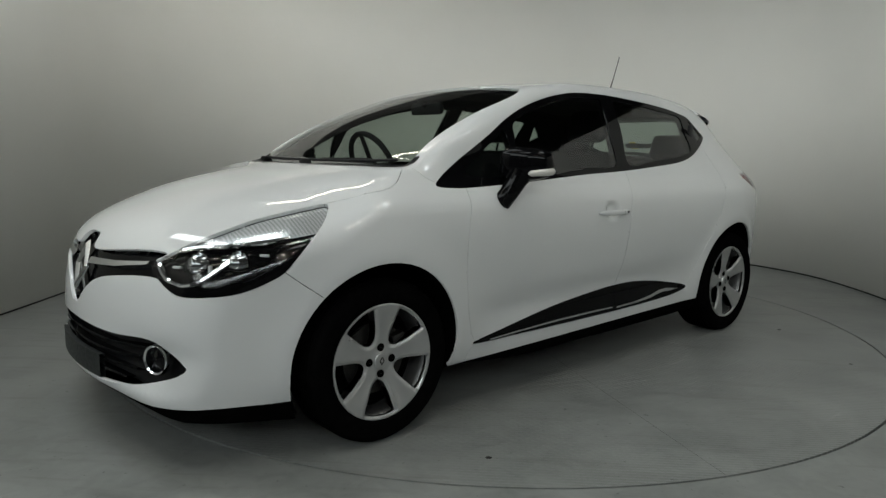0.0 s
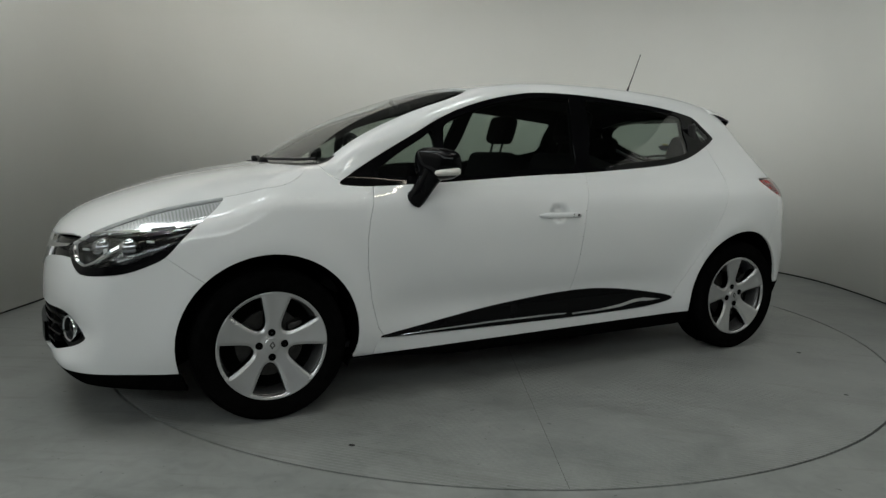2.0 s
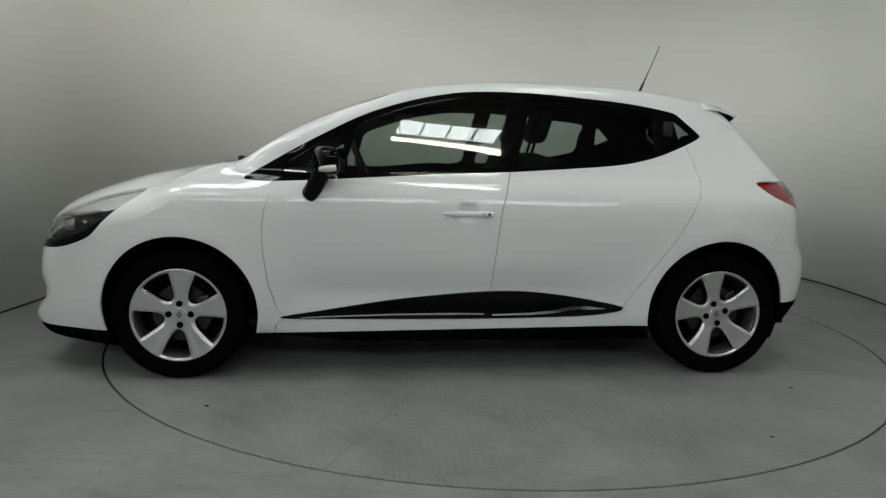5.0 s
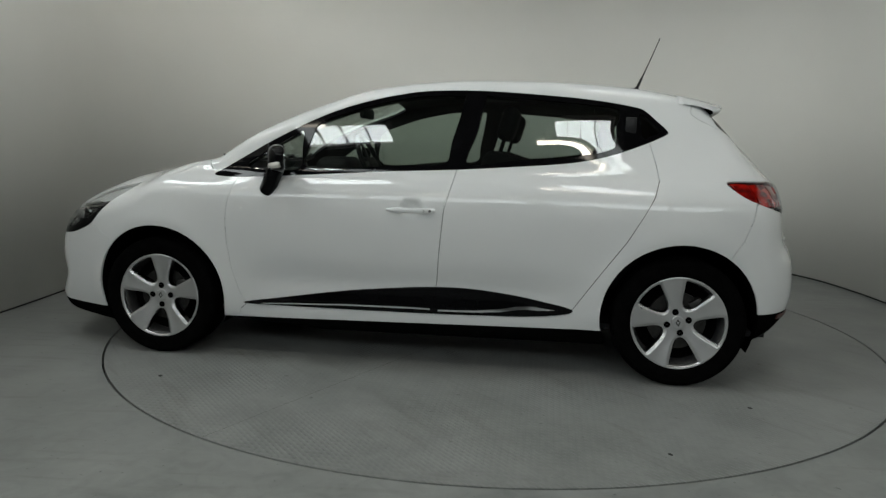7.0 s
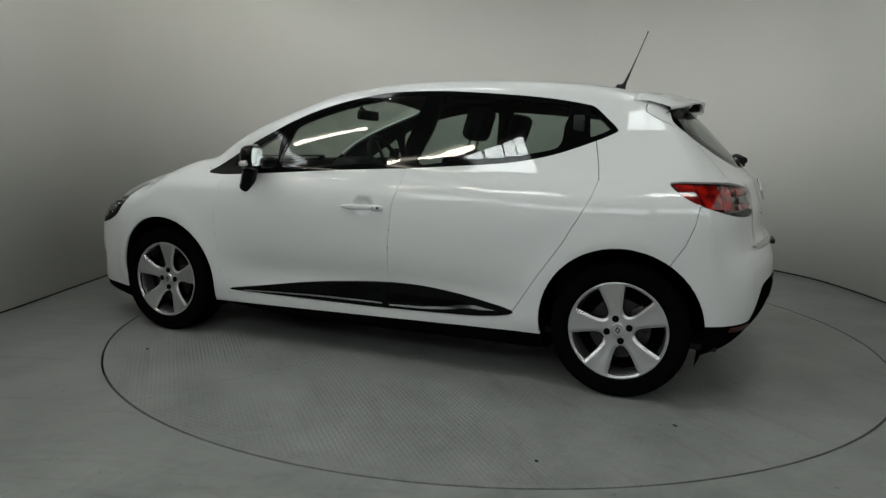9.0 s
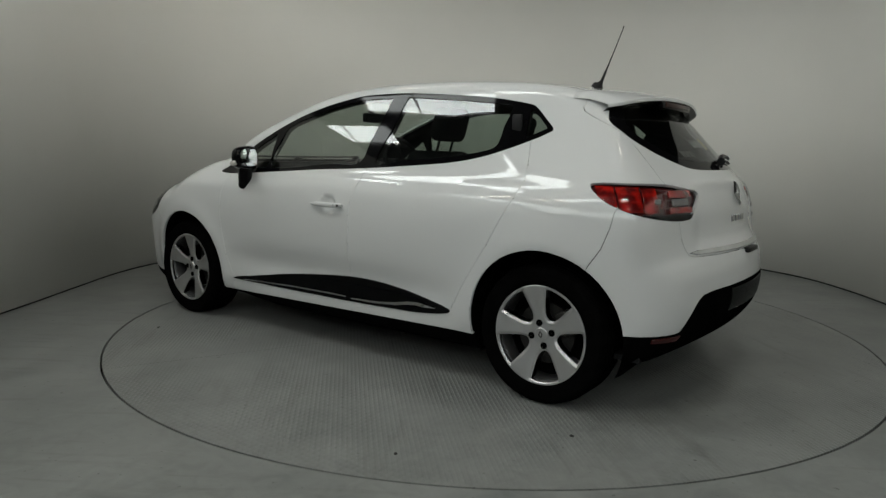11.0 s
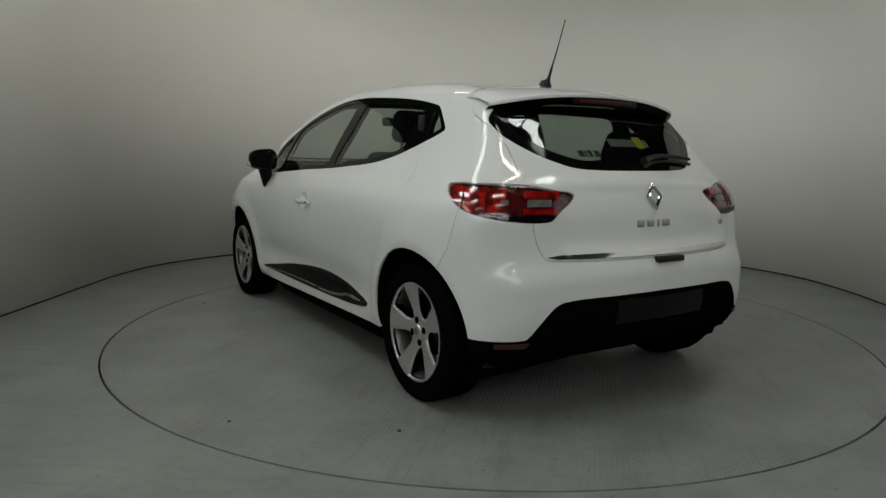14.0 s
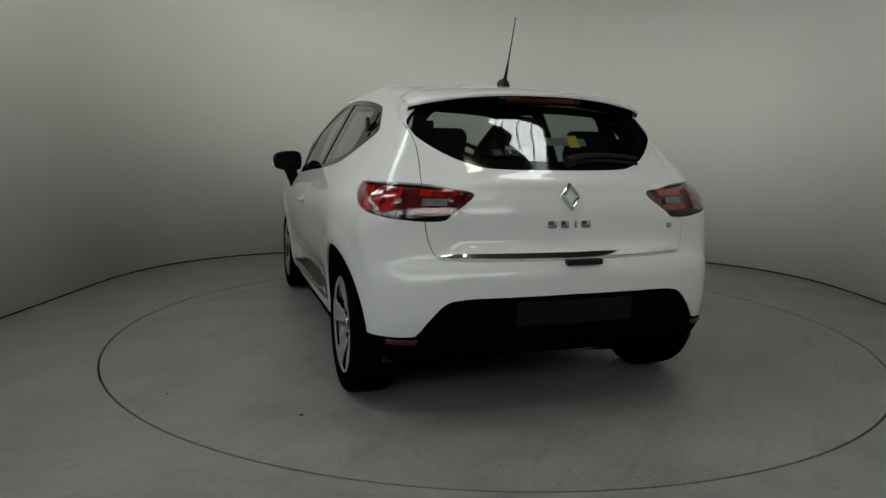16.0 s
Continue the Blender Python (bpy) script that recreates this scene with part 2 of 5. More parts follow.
def floor_paint(name, tread):
    """Grey floor paint, scuffed; the turntable's plate shows worn rows of raised lozenges."""
    m, t, b = shader(name)
    n, s = noise_node(t, 2.6, 6.0), noise_node(t, 11.0, 6.0)
    s.inputs["Distortion"].default_value = 1.2
    add = t.nodes.new("ShaderNodeMix")
    add.inputs["Factor"].default_value = 0.55
    t.links.new(n.outputs["Fac"], add.inputs["A"])
    t.links.new(s.outputs["Fac"], add.inputs["B"])
    c = ramp(t, add.outputs["Result"], [(0.34, (0.172, 0.180, 0.174)), (0.5, (0.226, 0.234, 0.226)), (0.66, (0.274, 0.282, 0.272))])
    # long scuffs dragged by tyres and trolleys
    co = t.nodes.new("ShaderNodeTexCoord")
    drag = t.nodes.new("ShaderNodeMapping")
    drag.inputs["Rotation"].default_value, drag.inputs["Scale"].default_value = (0, 0, 0.35), (0.9, 7.0, 1.0)
    t.links.new(co.outputs["Object"], drag.inputs["Vector"])
    streak = t.nodes.new("ShaderNodeTexNoise")
    streak.inputs["Scale"].default_value, streak.inputs["Detail"].default_value, streak.inputs["Distortion"].default_value = 2.4, 5.0, 0.6
    t.links.new(drag.outputs[0], streak.inputs["Vector"])
    scuff = t.nodes.new("ShaderNodeMix")
    scuff.data_type, scuff.blend_type = "RGBA", "MULTIPLY"
    scuff.inputs["Factor"].default_value = 1.0
    t.links.new(c.outputs[0], scuff.inputs["A"])
    t.links.new(ramp(t, streak.outputs["Fac"], [(0.32, (0.88, 0.875, 0.865)), (0.44, (1, 1, 1))]).outputs[0], scuff.inputs["B"])
    spots = ramp(t, noise_node(t, 34.0, 2.0).outputs["Fac"], [(0.24, (0.55, 0.55, 0.55)), (0.31, (1, 1, 1))])
    mul = t.nodes.new("ShaderNodeMix")
    mul.data_type, mul.blend_type = "RGBA", "MULTIPLY"
    mul.inputs["Factor"].default_value = 1.0
    t.links.new(scuff.outputs["Result"], mul.inputs["A"])
    t.links.new(spots.outputs[0], mul.inputs["B"])
    t.links.new(mul.outputs["Result"], b.inputs["Base Color"])
    t.links.new(ramp(t, s.outputs["Fac"], [(0.3, (0.34,) * 3), (0.7, (0.52,) * 3)]).outputs[0], b.inputs["Roughness"])
    fine = noise_node(t, 120.0, 3.0)
    if not tread:
        bump(t, b, fine.outputs["Fac"], 0.2, 0.001)
        return m
    # two sets of short bars, each set turned by 45 degrees, in alternate cells
    co = t.nodes.new("ShaderNodeTexCoord")
    heights = []
    for turn, shift in ((0.785, 0.0), (-0.785, 0.5)):
        mp = t.nodes.new("ShaderNodeMapping")
        mp.inputs["Scale"].default_value = (26.0, 26.0, 26.0)
        mp.inputs["Location"].default_value = (shift, shift, 0)
        t.links.new(co.outputs["Object"], mp.inputs["Vector"])
        vor = t.nodes.new("ShaderNodeTexVoronoi")
        vor.inputs["Scale"].default_value, vor.inputs["Randomness"].default_value = 1.0, 0.0
        t.links.new(mp.outputs[0], vor.inputs["Vector"])
        sub = t.nodes.new("ShaderNodeVectorMath")
        sub.operation = "SUBTRACT"
        t.links.new(mp.outputs[0], sub.inputs[0])
        t.links.new(vor.outputs["Position"], sub.inputs[1])
        rot = t.nodes.new("ShaderNodeMapping")
        rot.inputs["Rotation"].default_value, rot.inputs["Scale"].default_value = (0, 0, turn), (1.5, 5.0, 0.0)
        t.links.new(sub.outputs[0], rot.inputs["Vector"])
        ln = t.nodes.new("ShaderNodeVectorMath")
        ln.operation = "LENGTH"
        t.links.new(rot.outputs[0], ln.inputs[0])
        heights.append(ramp(t, ln.outputs["Value"], [(0.35, (1, 1, 1)), (0.8, (0, 0, 0))]).outputs[0])
    mx = t.nodes.new("ShaderNodeMath")
    mx.operation = "MAXIMUM"
    t.links.new(heights[0], mx.inputs[0])
    t.links.new(heights[1], mx.inputs[1])
    wear = ramp(t, noise_node(t, 1.1, 3.0).outputs["Fac"], [(0.38, (0.12, 0.12, 0.12)), (0.60, (1, 1, 1))])
    wm = t.nodes.new("ShaderNodeMath")
    wm.operation = "MULTIPLY"
    t.links.new(mx.outputs[0], wm.inputs[0])
    t.links.new(wear.outputs[0], wm.inputs[1])
    bump(t, b, wm.outputs[0], 1.0, 0.0019)
    return m


WALL, FLOOR, PLATE = wall_paint(), floor_paint("grey_floor_paint", False), floor_paint("grey_tread_plate", True)
FAINT_SEAM = worn("worn_grey_seam", (0.09, 0.09, 0.088), 0.7)
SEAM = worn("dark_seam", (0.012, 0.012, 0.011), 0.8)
CEILING = worn("dark_hall_ceiling", (0.12, 0.12, 0.115), 0.9, scale=1.0)
HALL = worn("hall_wall", (0.28, 0.28, 0.27), 0.9, scale=1.0)
SKY_GLOW = glow("roof_light_glow", (0.89, 0.965, 0.965), 11.5)
FILL_GLOW = glow("added_fill_glow", (0.89, 0.965, 0.965), 4.2)
TUBE_GLOW = glow("fluorescent_glow", (1.0, 0.92, 0.77), 24.0)
METAL_GREY = worn("painted_steel", (0.45, 0.45, 0.44), 0.5)


# ---- mesh helpers ----
def link_mesh(name, verts, faces, mat, parent=None, label="", smooth=True, normals=None):
    me = bpy.data.meshes.new(name)
    me.from_pydata([tuple(map(float, v)) for v in verts], [], [tuple(map(int, f)) for f in faces])
    me.materials.append(mat)
    me.polygons.foreach_set("use_smooth", [smooth] * len(me.polygons))
    if normals is not None:
        me.normals_split_custom_set_from_vertices([tuple(map(float, n)) for n in normals])
    ob = new(name, me)
    if parent is not None:
        ob.parent = parent
    if label:
        ob["label"] = label
    return ob


def part(name, bm, mat, parent, label="", sharp=40):
    """Links a bmesh as one mesh object under a thing or a part."""
    me = bpy.data.meshes.new(name)
    bmesh.ops.recalc_face_normals(bm, faces=bm.faces[:])
    for f in bm.faces:
        f.smooth = True
    for e in bm.edges:
        e.smooth = e.is_manifold and e.calc_face_angle(0) < radians(sharp)
    bm.to_mesh(me)
    bm.free()
    me.materials.append(mat)
    ob = new(name, me)
    ob.parent = parent
    if label:
        ob["label"] = label
    return ob


def box(bm, lo, hi, bevel=0.0, m=None, segments=2):
    """Adds a box with rounded edges."""
    r = bmesh.ops.create_cube(bm, size=1.0)
    vs = r["verts"]
    for v in vs:
        v.co = Vector([lo[i] + (v.co[i] + 0.5) * (hi[i] - lo[i]) for i in range(3)])
    if bevel:
        es = list({e for v in vs for e in v.link_edges})
        got = bmesh.ops.bevel(bm, geom=es, offset=bevel, segments=segments, profile=0.5, affect="EDGES")
        vs = list({v for f in got["faces"] for v in f.verts} | {v for v in vs if v.is_valid})
    if m is not None:
        bmesh.ops.transform(bm, matrix=m, verts=vs)
    return vs


def tube(bm, points, radii, sides=12, caps=True):
    """A round bar along points."""
    rings = []
    for i, (p, r) in enumerate(zip(points, radii)):
        p = Vector(p)
        a, b = Vector(points[max(0, i - 1)]), Vector(points[min(len(points) - 1, i + 1)])
        q = (b - a).normalized().to_track_quat("Z", "Y").to_matrix()
        rings.append([bm.verts.new(p + q @ Vector((r * math.cos(k * math.tau / sides), r * math.sin(k * math.tau / sides), 0))) for k in range(sides)])
    for a, b in zip(rings, rings[1:]):
        for k in range(sides):
            bm.faces.new((a[k], a[(k + 1) % sides], b[(k + 1) % sides], b[k]))
    if caps:
        bm.faces.new(rings[0][::-1])
        bm.faces.new(rings[-1])


def lathe(bm, profile, sides=64, axis_x=0.0, axis_z=0.0, close=False):
    """Turns a profile of (radius, y) round an axis along y."""
    rings = []
    for r, y in profile:
        rings.append([bm.verts.new((axis_x + r * math.cos(k * math.tau / sides), y, axis_z + r * math.sin(k * math.tau / sides))) for k in range(sides)])
    pairs = list(zip(rings, rings[1:])) + ([(rings[-1], rings[0])] if close else [])
    for a, b in pairs:
        for k in range(sides):
            bm.faces.new((a[k], a[(k + 1) % sides], b[(k + 1) % sides], b[k]))
    return rings


def plate(bm, outline, thick, m):
    """A flat plate: an outline in its own xy plane, with a thickness, set by m."""
    lo = [bm.verts.new(m @ Vector((x, y, 0))) for x, y in outline]
    hi = [bm.verts.new(m @ Vector((x, y, thick))) for x, y in outline]
    bm.faces.new(lo[::-1])
    bm.faces.new(hi)
    n = len(lo)
    for i in range(n):
        bm.faces.new((lo[i], lo[(i + 1) % n], hi[(i + 1) % n], hi[i]))


# ---- the studio ----
TABLE_R = 2.212
WALL_PLAN = [(-3.02, -3.4), (-3.04, -2.4),  (-3.07, -0.3), (-3.115, 0.6), (-3.14, 1.2), (-3.09, 1.65), (-2.98, 1.98), (-2.80, 2.30), (-2.52, 2.62),
             (-2.15, 2.87), (-1.55, 3.12), (-0.8, 3.26), (0.0, 3.31), (0.8, 3.25), (1.55, 3.10), (2.10, 2.87), (2.48, 2.60), (2.74, 2.25),
             (2.90, 1.85), (2.97, 1.35), (2.985, 0.85), (2.99, 0.0), (2.99, -2.4), (2.98, -3.4)]
WALL_H, HALL_H = 2.78, 5.4


def build_studio():
    # floor with the round pit of the turntable
    n = 192
    ring = [(math.cos(i * math.tau / n), math.sin(i * math.tau / n)) for i in range(n)]
    r0 = TABLE_R + 0.011
    v = [(r0 * c, r0 * s, 0) for c, s in ring] + [(3.6 * c, 3.6 * s, 0) for c, s in ring] + [(30 * c, 30 * s, 0) for c, s in ring]
    v += [(r0 * c, r0 * s, -0.06) for c, s in ring]
    f = []
    for i in range(n):
        j = (i + 1) % n
        f += [(i, n + i, n + j, j), (n + i, 2 * n + i, 2 * n + j, n + j), (3 * n + i, i, j, 3 * n + j)]
    tagged(link_mesh("floor", v, f, FLOOR, smooth=False), "scuffed grey painted concrete studio floor", "floor", kind="structure")
    pit = link_mesh("turntable_pit", [(r0 * c, r0 * s, -0.06) for c, s in ring], [tuple(range(n))], SEAM, smooth=False)
    tagged(pit, "dark gap round the turntable plate", "floor gap", kind="structure")
    # curved wall, 8 cm thick; a dark strip paints the line of shade at its foot
    p = spline(WALL_PLAN, 8, False)
    t = np.gradient(p, axis=0)
    o = np.stack([-t[:, 1], t[:, 0]], 1) / np.hypot(t[:, 0], t[:, 1])[:, None] * 0.08
    k = len(p)
    foot = 0.014
    v = [(*a, foot) for a in p] + [(*a, WALL_H) for a in p] + [(*a, WALL_H) for a in p + o] + [(*a, foot) for a in p + o]
    f = [(r * k + i, r * k + i + 1, (r + 1) % 4 * k + i + 1, (r + 1) % 4 * k + i) for r in range(4) for i in range(k - 1)]
    w = tagged(link_mesh("wall_curved", v, f, WALL), "smooth white curved studio wall", "wall", kind="structure")
    w.data.polygons.foreach_set("use_smooth", [i < k - 1 for i in range(len(f))])
    # near-black strip under the wall, standing in for the shade there
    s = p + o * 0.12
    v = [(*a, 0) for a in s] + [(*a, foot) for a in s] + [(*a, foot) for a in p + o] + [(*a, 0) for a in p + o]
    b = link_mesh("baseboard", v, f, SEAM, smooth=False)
    tagged(b, "dark strip along the wall's foot, with the shade there put into its colour", "baseboard", kind="structure")
    # the hall that the studio stands in
    x0, x1, y0, y1 = -12.0, 9.0, -18.0, 7.0
    for name, a, c in (("hall_wall_south", (x0, y0), (x1, y0)), ("hall_wall_north", (x1, y1), (x0, y1)),
                       ("hall_wall_east", (x1, y0), (x1, y1)), ("hall_wall_west", (x0, y1), (x0, y0))):
        q = link_mesh(name, [(*a, 0), (*c, 0), (*c, HALL_H), (*a, HALL_H)], [(0, 1, 2, 3)], HALL, smooth=False)
        tagged(q, "plain dim wall of the hall behind", "wall", kind="structure")
    q = link_mesh("ceiling", [(x0, y0, HALL_H), (x1, y0, HALL_H), (x1, y1, HALL_H), (x0, y1, HALL_H)], [(3, 2, 1, 0)], CEILING, smooth=False)
    tagged(q, "dark ceiling of the hall", "ceiling", kind="structure")


def build_light_panel(lx, ly, bars, label, sheet):
    """A roof light or an added fill panel: a frame with bars and a bright sheet, hung under the ceiling."""
    root = new("light_panel")
    tagged(root, label, "roof light", "roof lights")
    link_mesh("pane", [(-lx, -ly, 0), (lx, -ly, 0), (lx, ly, 0), (-lx, ly, 0)], [(3, 2, 1, 0)], sheet, root, "glowing sheet", False)
    bm = bmesh.new()
    for s in (-1, 1):
        box(bm, (s * lx - 0.03, -ly - 0.03, -0.05), (s * lx + 0.03, ly + 0.03, 0.04))
        box(bm, (-lx - 0.03, s * ly - 0.03, -0.05), (lx + 0.03, s * ly + 0.03, 0.04))
    part("frame", bm, METAL_GREY, root)
    for i in range(1, bars + 1):
        y = -ly + 2 * ly * i / (bars + 1)
        bm = bmesh.new()
        box(bm, (-lx, y - 0.012, -0.03), (lx, y + 0.012, -0.004))
        part("glazing_bar", bm, METAL_GREY, root)
    return root


def build_tube_light():
    """A fluorescent batten."""
    root = new("tube_light")
    tagged(root, "lit fluorescent tube batten hung from the ceiling", "light", "tube lights")
    bm = bmesh.new()
    box(bm, (-0.63, -0.05, 0.0), (0.63, 0.05, 0.07), 0.008)
    part("housing", bm, METAL_GREY, root)
    bm = bmesh.new()
    tube(bm, [(-0.60, 0, -0.035), (0.60, 0, -0.035)], [0.030, 0.030], 10)
    part("tube", bm, TUBE_GLOW, root, "glowing warm white tube")
    for x in (-0.5, 0.5):
        bm = bmesh.new()
        tube(bm, [(x, 0, 0.06), (x, 0, HALL_H - TUBE_Z)], [0.004, 0.004], 6)
        part("hanger", bm, METAL_GREY, root)
    return root


TUBE_Z = 4.3
build_studio()
def hang(thing, places, half):
    """Sets a roof light or fill panel and its copies under the ceiling."""
    for i, (x, y, r, tilt) in enumerate(places):
        z = HALL_H - 0.06 - half * abs(math.sin(radians(tilt)))
        m = pose(x, y, z, max(tilt, 0), min(tilt, 0), 0) @ pose(0, 0, 0, 0, 0, r)
        if i:
            copy_thing(thing, m)
        else:
            thing.matrix_basis = m


hang(build_light_panel(0.29, 0.66, 3, "small daylight roof light with dark glazing bars", SKY_GLOW), ROOF_LIGHTS, 0)
hang(build_light_panel(0.32, 1.40, 2, "long daylight roof light with glazing bars", SKY_GLOW), LONG_LIGHTS, 0)
# added fill: these slopes are no known part of the hall's roof
hang(build_light_panel(0.80, 1.50, 4, "broad sloping fill panel with bars, added out of view to brighten the walls", FILL_GLOW), SLOPE_FILLS, 0.84)
tube_light = build_tube_light()
tube_light.matrix_basis = pose(TUBES[0][0], TUBES[0][1], TUBE_Z, 0, 0, TUBES[0][2])
for x, y, r in TUBES[1:]:
    copy_thing(tube_light, pose(x, y, TUBE_Z, 0, 0, r))


def build_turntable():
    root = new("turntable")
    tagged(root, "round grey tread-plate turntable flush with the floor", "turntable")
    # two halves of plate meet in a straight seam
    n = 96
    for side in (0, 1):
        cut, gap = 0.10, 0.0005
        a0 = math.asin((cut + (gap if side == 0 else -gap)) / TABLE_R)
        a1 = math.pi - a0 if side == 0 else -math.pi - a0
        edge = [(TABLE_R * math.cos(a0 + (a1 - a0) * i / n), TABLE_R * math.sin(a0 + (a1 - a0) * i / n)) for i in range(n + 1)]
        if side:
            edge = edge[::-1]
        k = len(edge)
        v = [(x, y, 0.0) for x, y in edge] + [(x, y, -0.02) for x, y in edge]
        f = [tuple(range(k))] + [(i, k + i, k + (i + 1) % k, (i + 1) % k) for i in range(k)]
        link_mesh("plate", v, f, PLATE, root, "grey painted tread plate", False)
    bm = bmesh.new()
    a, b = Vector((0.816, -2.054, 0.0006)), Vector((0.12, -0.165, 0.0006))
    d = (b - a).normalized()
    s = Vector((-d.y, d.x, 0)) * 0.0010
    bm.faces.new([bm.verts.new(q) for q in (a - s, b - s, b + s, a + s)])
    part("weld_seam", bm, FAINT_SEAM, root, "thin dark seam in the plate")
    for x, y, r in ((0.017, -2.006, 0.013), (1.802, -0.028, 0.012), (1.889, -0.71, 0.010), (-1.3, -1.45, 0.009), (-1.9, 0.4, 0.012)):
        bm = bmesh.new()
        ring = [(r * (1 + 0.25 * math.sin(3.1 * i + x * 7)) * math.cos(i * math.tau / 11), 0.7 * r * math.sin(i * math.tau / 11)) for i in range(11)]
        plate(bm, ring, 0.0012, pose(x, y, 0.0))
        part("plug", bm, SEAM, root, "small dark plug in the plate")
    return root


turntable = build_turntable()


# ---- the car: its skin is cut into panels along outlines in four projections ----
R2 = math.sqrt(0.5)
VIEWS = {"side": np.array([[1, 0, 0], [0, 0, 1.0]]), "end": np.array([[0, 1, 0], [0, 0, 1.0]]), "top": np.array([[1, 0, 0], [0, 1, 0.0]]),
         "front_corner": np.array([[-R2, R2, 0], [0, 0, 1.0]]), "rear_corner": np.array([[R2, R2, 0], [0, 0, 1.0]])}
HUB_X, HUB_Z, ARCH_R, ARCH_Z = 1.2945, 0.303, 0.357, 0.314


def smooth_loop(points, n=4):
    return spline(points, n)


def circle(x, z, r, n=48):
    return np.array([(x + r * math.cos(i * math.tau / n), z + r * math.sin(i * math.tau / n)) for i in range(n)])


DLO = [(1.0, 0.934), (0.92, 0.925), (0.833, 0.926), (0.625, 0.937), (0.339, 0.955), (0.059, 0.972), (-0.217, 0.984), (-0.485, 1.002), (-0.749, 1.024),
       (-0.904, 1.051), (-1.008, 1.081), (-1.139, 1.131), (-1.205, 1.162), (-1.222, 1.182), (-1.167, 1.235), (-1.115, 1.28), (-1.062, 1.298),
       (-0.874, 1.329), (-0.602, 1.354), (-0.322, 1.371), (-0.065, 1.368), (0.106, 1.344), (0.248, 1.311), (0.391, 1.266), (0.515, 1.213),
       (0.62, 1.158), (0.735, 1.096), (0.86, 1.024), (0.955, 0.966)]
FRONT_PANE = [(0.50, 0.972), (0.06, 0.998), (-0.17, 1.008), (-0.205, 1.12), (-0.25, 1.325), (-0.22, 1.345), (-0.05, 1.343), (0.10, 1.320), (0.235, 1.288),
              (0.375, 1.243), (0.47, 1.202), (0.50, 1.14)]
VENT_PANE = [(0.545, 0.972), (0.548, 1.08), (0.555, 1.160), (0.60, 1.137), (0.70, 1.08), (0.80, 1.015), (0.83, 0.985), (0.80, 0.966), (0.68, 0.964)]
REAR_PANE = [(-0.285, 1.012), (-0.49, 1.028), (-0.745, 1.050), (-0.89, 1.074), (-0.975, 1.104), (-0.985, 1.20), (-0.995, 1.283), (-0.86, 1.306), (-0.60, 1.330),
             (-0.385, 1.345), (-0.355, 1.335), (-0.325, 1.18)]
QUARTER_PANE = [(-1.108, 1.148), (-1.145, 1.158), (-1.188, 1.178), (-1.193, 1.186), (-1.15, 1.230), (-1.108, 1.264), (-1.092, 1.262), (-1.098, 1.20)]
SEAM_A = [(0.82, 0.288), (0.852, 0.334), (0.887, 0.452), (0.908, 0.597), (0.911, 0.711), (0.90, 0.795), (0.878, 0.879), (0.862, 0.935)]
SEAM_B = [(-0.143, 0.28), (-0.150, 0.409), (-0.158, 0.45), (-0.169, 0.584), (-0.180, 0.694), (-0.191, 0.802), (-0.214, 0.881), (-0.240, 0.99)]
SEAM_C = [(-0.80, 0.325), (-0.828, 0.365), (-0.923, 0.510), (-1.039, 0.675), (-1.107, 0.793), (-1.154, 0.882), (-1.175, 0.957), (-1.161, 1.032), (-1.134, 1.136)]
TRIM = [(0.83, 0.292), (0.632, 0.322), (0.338, 0.367), (0.106, 0.393), (-0.121, 0.411), (-0.315, 0.412), (-0.507, 0.393), (-0.67, 0.367), (-0.777, 0.347), (-0.812, 0.332),
        (-0.778, 0.315), (-0.673, 0.299), (-0.511, 0.289), (-0.124, 0.282), (0.336, 0.28), (0.633, 0.281), (0.782, 0.283)]
STRIP_FRONT = [(0.74, 0.291), (0.30, 0.306), (0.0, 0.309), (-0.125, 0.307), (-0.125, 0.301), (0.0, 0.301), (0.30, 0.299), (0.74, 0.287)]
STRIP_REAR = [(-0.165, 0.303), (-0.35, 0.309), (-0.47, 0.322), (-0.55, 0.338), (-0.62, 0.343), (-0.73, 0.331), (-0.65, 0.325), (-0.60, 0.327), (-0.55, 0.322), (-0.47, 0.308), (-0.35, 0.299), (-0.165, 0.296)]
WINDSCREEN = [(1.165, -0.25), (1.165, 0.0), (1.16, 0.2), (1.118, 0.45), (1.06, 0.615), (1.02, 0.632), (0.89, 0.607), (0.68, 0.602), (0.43, 0.588), (0.325, 0.56), (0.292, 0.50), (0.282, 0.30),
              (0.278, 0.0), (0.278, -0.25)]
BONNET = [(1.186, -0.25), (1.186, 0.0), (1.18, 0.2), (1.14, 0.5), (1.095, 0.655), (1.125, 0.71), (1.19, 0.758), (1.26, 0.774), (1.34, 0.748), (1.44, 0.705), (1.60, 0.672),
          (1.69, 0.648), (1.78, 0.624), (1.88, 0.590), (1.945, 0.535), (2.02, 0.40), (2.075, 0.17), (2.07, 0.085), (2.07, 0.0), (2.04, -0.25)]
COWL = [(1.18, -0.25), (1.175, 0.2), (1.14, 0.48), (1.10, 0.64), (1.04, 0.66), (0.98, 0.64), (1.05, 0.58), (1.10, 0.42), (1.14, 0.2), (1.15, -0.25)]
HEADLIGHT = [(-1.058, 0.681), (-1.0, 0.716), (-0.93, 0.753), (-0.832, 0.795), (-0.751, 0.826), (-0.666, 0.849), (-0.582, 0.868), (-0.524, 0.876), (-0.512, 0.836), (-0.522, 0.798),
             (-0.563, 0.728), (-0.604, 0.671), (-0.648, 0.643), (-0.711, 0.617), (-0.776, 0.605), (-0.906, 0.597), (-0.962, 0.607), (-1.02, 0.642)]
